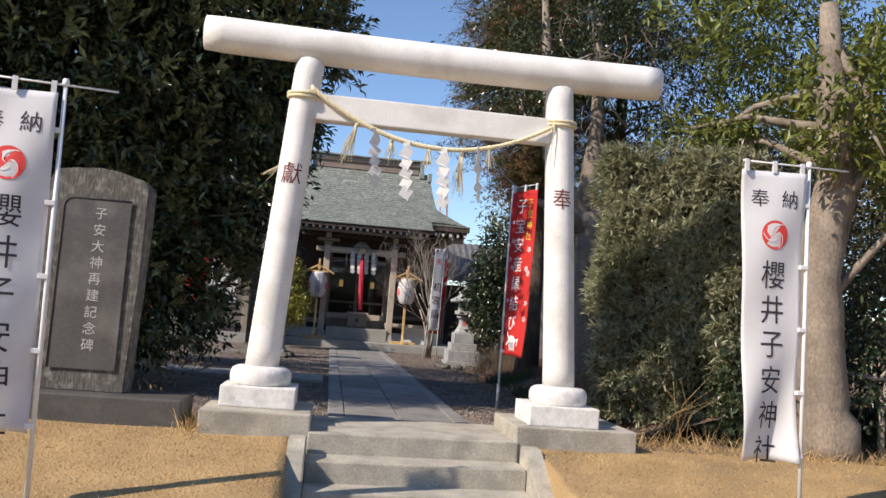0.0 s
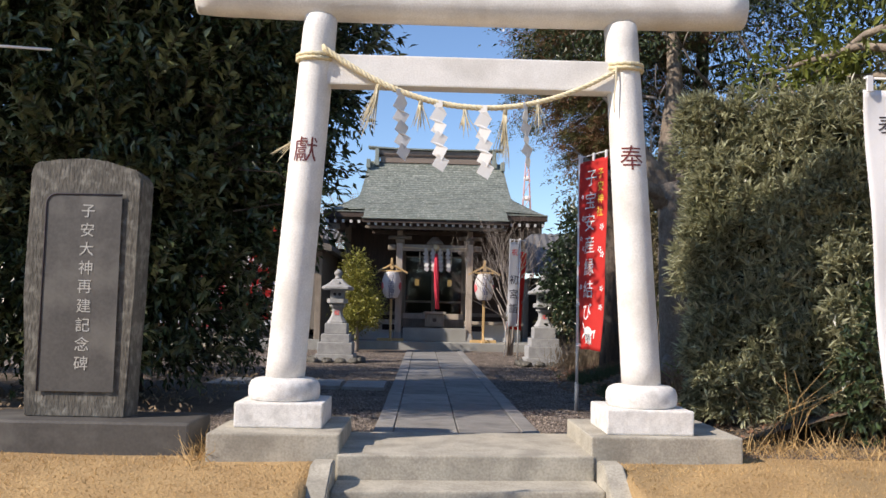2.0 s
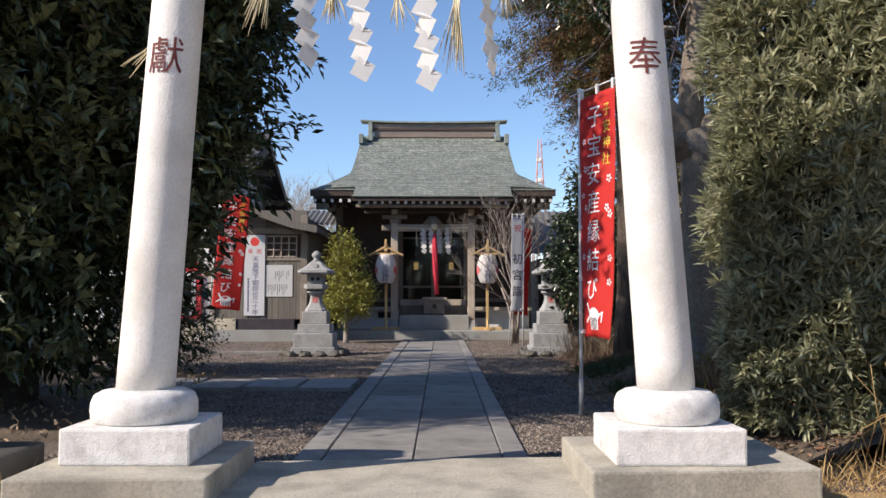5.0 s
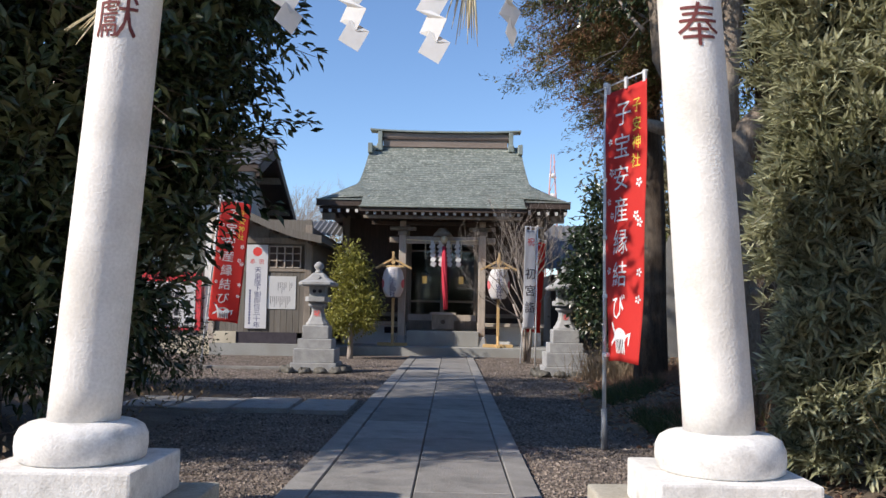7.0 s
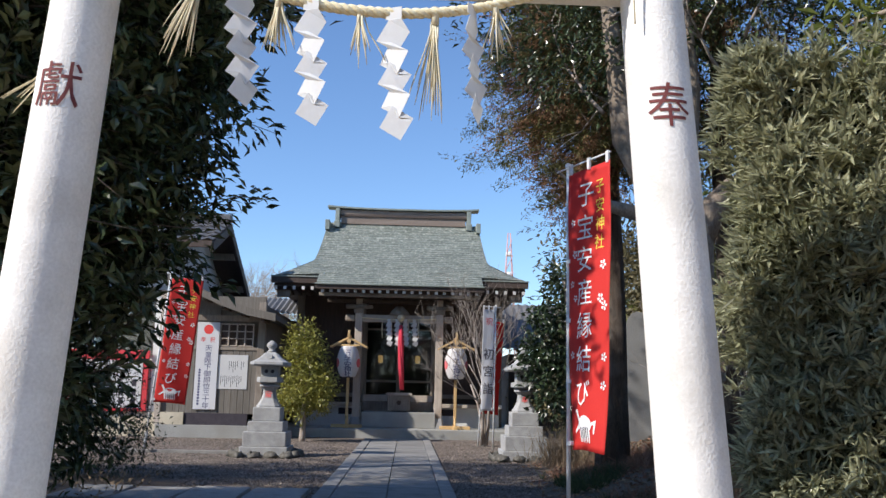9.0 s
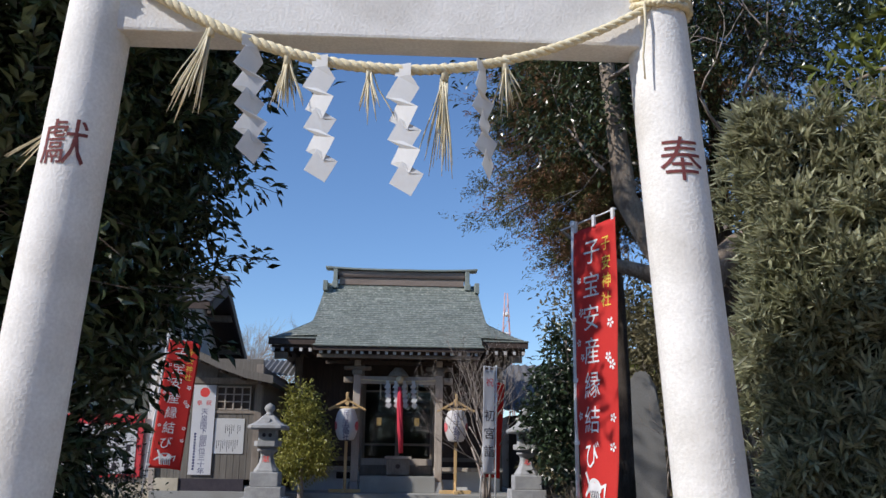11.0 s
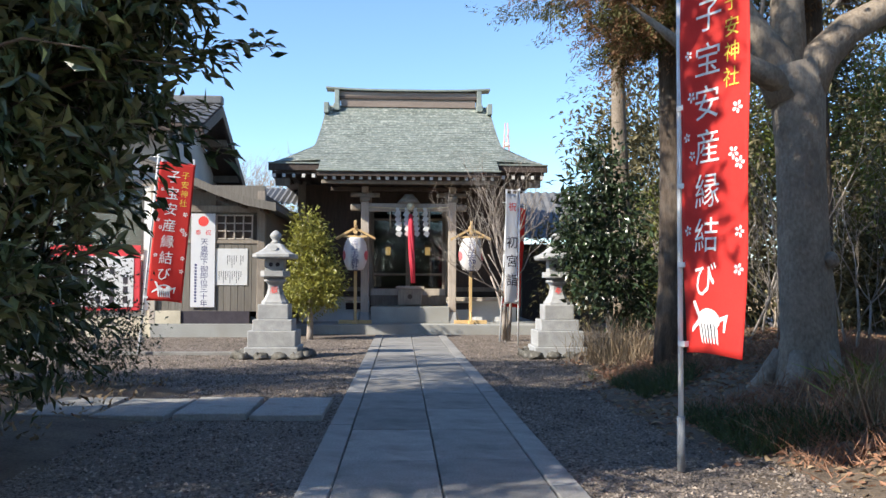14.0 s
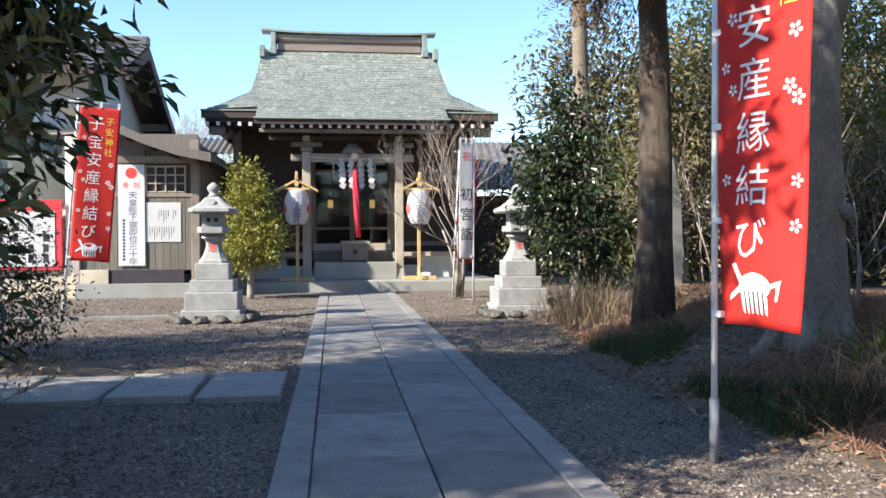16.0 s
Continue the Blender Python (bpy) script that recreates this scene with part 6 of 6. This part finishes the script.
# cedars with browned drooping sprays
def cedar(label, x, y, z0, r, h, seed, low, boughs, bark="bark", reach=1.5, toward=(-1, -0.4)):
    g_ = np.random.default_rng(seed)
    ob = empty("cedar_tree", label, "tree", at=(x, y, z0))
    bm = bmesh.new()
    pts = [(0.02 * math.sin(k), 0.02 * math.cos(k * 1.3), h * k / 10) for k in range(11)]
    add_tube(bm, [(0, 0, -0.05)] + pts[1:], [r * 1.25] + [lerp(r, r * 0.3, k / 10) for k in range(1, 11)], 18)
    for v in bm.verts:
        a = math.atan2(v.co.y, v.co.x)
        v.co.x *= 1 + 0.06 * math.sin(a * 7 + v.co.z)
        v.co.y *= 1 + 0.06 * math.sin(a * 7 + v.co.z)
    part("trunk", bm, M[bark], ob)
    bm = bmesh.new()
    P, D = [], []
    for k in range(boughs):
        z = low + (h - low) * g_.uniform(0, 1) ** 0.8
        a = math.atan2(toward[1], toward[0]) + g_.normal(0, 1.3)
        L = reach * g_.uniform(0.55, 1.1) * (1 - 0.45 * (z - low) / (h - low))
        L *= min(1.0, max(0.32, (z - 2.7) / 1.4))
        s = Vector((0, 0, z))
        m_ = Vector((L * 0.5 * math.cos(a), L * 0.5 * math.sin(a), z + 0.10))
        e = Vector((L * math.cos(a), L * math.sin(a), z - 0.22 * L))
        add_tube(bm, [s, m_, e], [0.03, 0.018, 0.005], 5)
        for _ in range(20):
            t = g_.uniform(0.25, 1.05)
            c = s.lerp(m_, t * 2) if t < 0.5 else m_.lerp(e, (t - 0.5) * 2)
            c = c + Vector(g_.normal(0, 0.10, 3).tolist())
            tip = c + Vector((0.28 * math.cos(a) + g_.normal(0, 0.14), 0.28 * math.sin(a) + g_.normal(0, 0.14), g_.normal(-0.10, 0.10)))
            for i in range(58):
                q = c.lerp(tip, g_.uniform(0, 1))
                P.append((q + Vector(g_.normal(0, 0.03, 3).tolist()))[:])
                D.append((tip - c).normalized()[:])
    tagged(part("bough_crown", bm, M[bark], ob), kind="stuff")
    P, D = np.array(P), np.array(D)
    brown = np.repeat(g_.uniform(0, 1, len(P) // 58) < 0.42, 58)
    for nm, sel, mt in (("green_needles", ~brown, "leaf_cedar"), ("brown_needles", brown, "leaf_brown")):
        c_ = new(nm, leaf_mesh(nm, P[sel], D[sel], M[mt], 0.06, 0.013, g_, 0.1, 0.6, 0.1))
        c_.parent = ob
    return ob


cedar("tall cedar with dark bark and browning sprays", 2.5, 7.0, 0.1, 0.17, 8.5, 51, 3.05, 230, toward=(-1.0, -0.5), reach=1.62)
cedar("cedar behind the banner with pale sunlit trunk", 3.05, 11.2, 0.0, 0.15, 9.0, 52, 5.4, 80, "smoothbark", reach=1.3, toward=(-0.5, -1))
cedar("cedar beside the forked tree", 3.6, 6.3, 0.2, 0.14, 8.0, 53, 3.2, 60, reach=1.5)

# clipped yellow-green shrub by the hall
tree("golden_shrub", "upright yellow green shrub in gravel by the hall", [(-1.78, 13.9, -0.05), (-1.78, 13.9, 0.35), (-1.75, 13.9, 1.3)], [0.06, 0.05, 0.02], "twig",
     [(-1.76, 13.9, 0.95, 0.48, 0.45, 0.55), (-1.78, 13.9, 1.55, 0.36, 0.34, 0.45), (-1.85, 13.9, 1.95, 0.28, 0.28, 0.28), (-1.50, 13.8, 1.0, 0.30, 0.3, 0.35), (-2.02, 13.85, 0.8, 0.25, 0.25, 0.35)],
     "leaf_yellow", 6500, 300, 0.085, 0.036, 61, tight=0.075, droop=0.1, limbs=8, shell=0.4, category="shrub")
# camellia by the stone lantern
tree("camellia_shrub", "dark glossy camellia shrub leaning over a stone lantern", [(2.5, 9.6, 0.0), (2.5, 9.6, 0.6), (2.55, 9.65, 1.4), (2.45, 9.7, 2.6)], [0.05, 0.045, 0.035, 0.012], "twig",
     [(2.40, 9.6, 1.15, 0.52, 0.5, 0.5), (2.62, 9.6, 1.8, 0.38, 0.4, 0.45), (2.45, 9.7, 2.5, 0.22, 0.22, 0.42), (2.75, 9.6, 0.9, 0.4, 0.4, 0.5), (2.1, 9.5, 1.55, 0.3, 0.3, 0.3), (2.2, 9.6, 2.0, 0.25, 0.2, 0.2), (2.08, 9.65, 1.45, 0.26, 0.2, 0.3)],
     "leaf_camellia", 4600, 180, 0.11, 0.05, 62, tight=0.09, droop=0.15, limbs=14, shell=0.3, category="shrub")

# bare tree by the hall and bare trees behind
def bare_tree(label, at, trunk, seed, length, depth, r, stems=3, spread=0.35, lift=0.3, mat="twig", split=(2, 4)):
    g_ = np.random.default_rng(seed)
    ob = empty("bare_tree", label, "tree", at=at)
    bm = bmesh.new()
    for k in range(stems):
        d = Vector((g_.normal(0, 0.28), g_.normal(0, 0.28), 1))
        grow(bm, (g_.normal(0, 0.02), g_.normal(0, 0.02), -0.05 if k == 0 else trunk), d, length, r, depth, g_, spread, lift, 7, split, 0.72)
    tagged(part("branch_crown", bm, M[mat], ob), kind="stuff")
    return ob


bare_tree("small leafless tree with thin grey branches", (1.62, 13.4, 0), 0.0, 71, 1.15, 4, 0.034, 5, 0.42, 0.22)
for k, (x, y, s) in enumerate(((-9.0, 42, 71), (-6.5, 46, 72), (-12, 44, 73), (-4.5, 50, 74), (14, 50, 75), (19, 45, 76))):
    bare_tree("distant leafless grey brown tree", (x, y, 0), 0, 100 + k, 2.9, 5, 0.16, 3, 0.5, 0.1, split=(3, 4))

# thicket on the bank: bare stems and dull leaves
TH = np.random.default_rng(81)
bm = bmesh.new()
for k in range(120):
    x, y = TH.uniform(3.0, 8.5), TH.uniform(5.5, 13)
    if abs(x - 3.45) < 0.6 and 8.6 < y < 10:
        continue
    grow(bm, (x, y, 0.1), (TH.normal(0, 0.25), TH.normal(0, 0.25), 1), TH.uniform(0.7, 1.3), TH.uniform(0.008, 0.02), 3, TH, 0.5, 0.25, 4)
solid("thicket_stems", bm, M["twig"], "tangle of bare grey brown stems on the bank", "thicket", "stuff")
p_, d_ = clump_points([(5.0, 13.2, 1.8, 2.2, 0.9, 1.9), (7.5, 11.0, 2.0, 1.6, 1.4, 2.2), (8.5, 8.0, 2.2, 1.4, 1.6, 2.4), (6.2, 9.5, 1.0, 1.2, 1.2, 1.2), (4.6, 14.5, 3.4, 1.6, 0.9, 1.6), (7.4, 13.5, 4.2, 2.0, 1.2, 2.2), (9.0, 10.0, 4.6, 1.8, 1.6, 2.0), (4.3, 10.6, 2.6, 0.7, 0.7, 1.1), (3.6, 17.0, 1.2, 0.9, 0.6, 1.2), (4.8, 18.0, 1.8, 1.2, 0.6, 1.4), (6.0, 7.0, 1.0, 1.0, 0.9, 1.0)], 70000, TH, 0.2, 2400, 0.17)
kp = p_[:, 2] > 0.05
tagged(new("thicket_foliage", leaf_mesh("thicket_foliage", p_[kp], d_[kp], M["thicket"], 0.14, 0.055, TH, 0.2)), "dull olive brown leaves of the wooded bank", "thicket", kind="stuff")
p_, d_ = clump_points([(5.2, 11.5, 3.6, 0.9, 0.8, 1.5), (5.6, 8.2, 2.6, 0.8, 0.7, 1.2), (4.2, 12.6, 1.6, 0.6, 0.5, 1.0)], 9000, TH, 0.3, 380, 0.13)
tagged(new("green_thicket", leaf_mesh("green_thicket", p_, d_, M["leaf_light"], 0.09, 0.035, TH, 0.3)), "sunlit green leaves in the wooded bank", "thicket", kind="stuff")

p_, d_ = clump_points([(6.5, 16.5, 2.4, 3.2, 1.2, 2.6), (9.5, 14.5, 3.0, 2.4, 1.6, 3.2), (11.5, 9.0, 3.0, 1.6, 3.0, 3.2), (12.0, 4.0, 3.0, 1.5, 3.0, 3.2), (8.5, 2.6, 2.4, 2.2, 1.0, 2.4)], 30000, TH, 0.2, 1200, 0.2)
kp = p_[:, 2] > 0.05
tagged(new("dark_grove", leaf_mesh("dark_grove", p_[kp], d_[kp], M["leaf_camellia"], 0.24, 0.10, TH, 0.2)), "dark evergreen grove closing the wooded bank", "grove", kind="stuff")

p_, d_ = clump_points([(-14 + 3.1 * k, -19 + 1.5 * math.sin(k * 2.1), 2.2 + 0.5 * math.sin(k * 1.7), 2.3, 1.5, 2.6) for k in range(10)], 16000, TH, 0.3, 800, 0.3)
kp = p_[:, 2] > -0.4
tagged(new("lane_grove", leaf_mesh("lane_grove", p_[kp], d_[kp], M["leaf_camellia"], 0.42, 0.18, TH, 0.2)), "dark evergreen grove across the lane", "grove", kind="stuff")

# far wooded skyline all round
bm = bmesh.new()
for k in range(72):
    a = 2 * math.pi * k / 72
    R_ = 95
    x, y = R_ * math.cos(a), R_ * math.sin(a)
    h = 3.5 + 2.0 * noise.noise((math.cos(a) * 4, math.sin(a) * 4, 2))
    a2 = 2 * math.pi * (k + 1) / 72
    h2 = 3.5 + 2.0 * noise.noise((math.cos(a2) * 4, math.sin(a2) * 4, 2))
    bm.faces.new([bm.verts.new(p) for p in ((x, y, -1), (R_ * math.cos(a2), R_ * math.sin(a2), -1), (R_ * math.cos(a2), R_ * math.sin(a2), h2), (x, y, h))])
solid("backdrop", bm, M["hill"], "distant low wooded skyline", "backdrop", "structure")

# ---- low growth ----
def blades(name, label, pts, mat, h, w, rng_, lean=0.35, kind="stuff", category="grass", up=1.0):
    n = len(pts)
    d = rng_.normal(0, lean, (n, 3))
    d[:, 2] = up
    d /= np.linalg.norm(d, axis=1)[:, None]
    s = np.cross(d, rng_.normal(0, 1, (n, 3)))
    s /= np.linalg.norm(s, axis=1)[:, None]
    L = h * rng_.uniform(0.5, 1.2, (n, 1))
    bend = rng_.normal(0, 0.25, (n, 3)) * L
    a = pts - s * w / 2
    b = pts + s * w / 2
    m1, m2 = pts + d * L * 0.55 + s * w * 0.35, pts + d * L * 0.55 - s * w * 0.35
    t = pts + d * L + bend * 0.6 - np.array([0, 0, 1]) * L * 0.12
    v = np.stack([a, b, m1, m2, t], 1).reshape(-1, 3)
    k = np.arange(n)[:, None] * 5
    f = np.concatenate([k + [0, 1, 2], k + [0, 2, 3], k + [3, 2, 4]], 1).reshape(-1, 3)
    me = bpy.data.meshes.new(name)
    me.from_pydata(v.tolist(), [], f.tolist())
    me.materials.append(M[mat])
    return tagged(new(name, me), label, category, kind=kind)


GR = np.random.default_rng(91)
pp = []
while len(pp) < 80000:
    x, y = GR.uniform(-5.2, 5.2), GR.uniform(-3.4, 0.75)
    if abs(x) < 0.96 and y < 1.5:
        continue
    if -1.63 < x < -0.77 and -0.2 + SKEW * x < y or 0.78 < x < 1.83 and -0.17 + SKEW * x < y:
        continue
    if -3.17 < x < -1.66 and y > -0.11:
        continue
    if y > 0.35 and x < 1.5:
        continue
    pp.append((x, y, slope(y) + 0.025 * noise.noise((x * 1.1, y * 1.1, 3)) - 0.005))
blades("lawn_grass", "short dry straw coloured winter lawn", np.array(pp), "drygrass", 0.03, 0.0042, GR, 0.75)
cl = []
for x0, y0, n, sx in ((2.0, 0.55, 220, 0.35), (2.6, 0.6, 160, 0.4), (1.75, 0.35, 80, 0.12), (-1.64, -0.15, 70, 0.05), (3.3, 0.4, 160, 0.4), (-1.68, 0.1, 60, 0.06), (4.2, 0.3, 200, 0.5)):
    for _ in range(n):
        cl.append((x0 + GR.normal(0, sx), y0 + GR.normal(0, 0.12), slope(y0) - 0.01))
blades("dry_tufts", "tall dry straw tufts along the hedge foot", np.array(cl), "drygrass", 0.20, 0.006, GR, 0.7)
bm = bmesh.new()
for k in range(14):
    x, y = GR.uniform(2.15, 2.6), GR.uniform(0.78, 0.95)
    L = GR.uniform(0.3, 0.65)
    add_tube(bm, [(x, y, 0), (x + GR.normal(0, 0.10), y - 0.05, L * 0.55), (x + GR.normal(0, 0.28), y - 0.1, L)], [0.004, 0.003, 0.0015], 4)
solid("dead_stems", bm, M["drygrass"], "pale dead stems leaning on the hedge", "dead stems", "stuff")


def bank_z(x, y):
    return -0.03 + 0.42 * min(1, max(0, (x - 1.75 - 0.25 * math.sin(y * 0.9)) / 1.6)) * min(1, max(0, (12.5 - y) / 2))


def scatter(n, x0, x1, y0, y1, keep=None):
    out = []
    while len(out) < n:
        x, y = GR.uniform(x0, x1), GR.uniform(y0, y1)
        if keep is None or keep(x, y):
            out.append((x, y, bank_z(x, y) - 0.005))
    return np.array(out)


blades("green_tufts", "low dark green grass along the bank edge", scatter(3800, 1.75, 2.7, 3.0, 7.5, lambda x, y: x < 2.1 + 0.3 * math.sin(y * 2.3) and math.sin(y * 3.1 + x) > -0.3), "fern", 0.16, 0.008, GR, 0.6)
blades("russet_undergrowth", "russet dead undergrowth under the trees", scatter(9000, 1.9, 4.2, 2.2, 7.5, lambda x, y: math.sin(y * 2.1) * math.cos(x * 2.7) > -0.25), "redstalk", 0.20, 0.006, GR, 0.9)
blades("dry_reeds", "clump of tall dry brown reeds", np.array([(2.62 + GR.normal(0, 0.16), 3.35 + GR.normal(0, 0.25), bank_z(2.6, 3.4)) for _ in range(500)]), "stalk", 0.36, 0.006, GR, 0.35)
blades("yellow_green_lily", "strap leaved yellow green plants on the bank", np.array([(2.75 + GR.normal(0, 0.12), 3.9 + GR.normal(0, 0.12), bank_z(2.75, 3.9)) for _ in range(70)] + [(2.2 + GR.normal(0, 0.1), 2.1 + GR.normal(0, 0.1), bank_z(2.2, 2.1)) for _ in range(60)]), "leaf_light", 0.34, 0.022, GR, 0.7)
blades("withered_stalks", "bundle of withered grey stalks at the shrub foot", np.array([(2.35 + GR.normal(0, 0.22), 8.4 + GR.normal(0, 0.3), bank_z(2.35, 8.4)) for _ in range(700)]), "stalk", 0.55, 0.008, GR, 0.35)
blades("bed_weeds", "sparse dead leaves under the evergreen", np.array([(GR.uniform(-6, -2.2), GR.uniform(1.0, 6.8), 0.06) for _ in range(1800)]), "stalk", 0.06, 0.02, GR, 1.2)

LT = np.random.default_rng(95)
lit = []
while len(lit) < 9000:
    x, y = LT.uniform(1.5, 5.0), LT.uniform(1.0, 9.5)
    if x > 1.72 + 0.2 * math.sin(y * 0.9) + LT.normal(0, 0.12):
        lit.append((x, y, bank_z(x, y) + 0.012))
lit = np.array(lit)
for nm, mt, sel in (("leaf_litter", "redstalk", slice(0, 4500)), ("dead_leaves", "stalk", slice(4500, 9000))):
    p_ = lit[sel]
    tagged(new(nm, leaf_mesh(nm, p_, LT.normal(0, 1, p_.shape) * np.array([1, 1, 0.15]), M[mt], 0.065, 0.03, LT, 0.05, 0.15)), "brown fallen leaves on the bank", "leaf litter", kind="stuff")

# loose pebbles on the gravel, joined
n = 95000
x = GR.uniform(-5, 4.5, n)
y = 0.95 + 13.5 * GR.uniform(0, 1, n) ** 2.0
sel = (np.abs(x) > 0.67) & ~((x < -0.72) & (y > 4.74) & (y < 5.76)) & ~((x > 2.0) & (y < 12)) & ~((x < -2.1) & (y < 6.8))
x, y = x[sel], y[sel]
n = len(x)
r = GR.uniform(0.006, 0.0155, n)
ct = np.stack([x, y, np.full(n, -0.022)], 1)
offs = np.array([(1, 0, 0), (-0.5, 0.87, 0), (-0.5, -0.87, 0), (0.1, 0.1, 0.62), (0, 0, -0.6)])
rot = GR.uniform(0, 6.28, n)
ca, sa = np.cos(rot), np.sin(rot)
loc = np.repeat(offs[None], n, 0) * (r[:, None, None] * GR.uniform(0.7, 1.4, (n, 5, 1)))
lx = loc[:, :, 0] * ca[:, None] - loc[:, :, 1] * sa[:, None]
ly = loc[:, :, 0] * sa[:, None] + loc[:, :, 1] * ca[:, None]
v = np.stack([lx, ly, loc[:, :, 2]], 2) + ct[:, None]
k = np.arange(n)[:, None] * 5
f = np.concatenate([k + [0, 1, 3], k + [1, 2, 3], k + [2, 0, 3], k + [1, 0, 4], k + [2, 1, 4], k + [0, 2, 4]], 1).reshape(-1, 3)
me = bpy.data.meshes.new("pebbles")
me.from_pydata(v.reshape(-1, 3).tolist(), [], f.tolist())
me.materials.append(M["pebble"])
tagged(new("pebbles", me), "loose grey and brown pebbles in the yard", "gravel", kind="stuff")
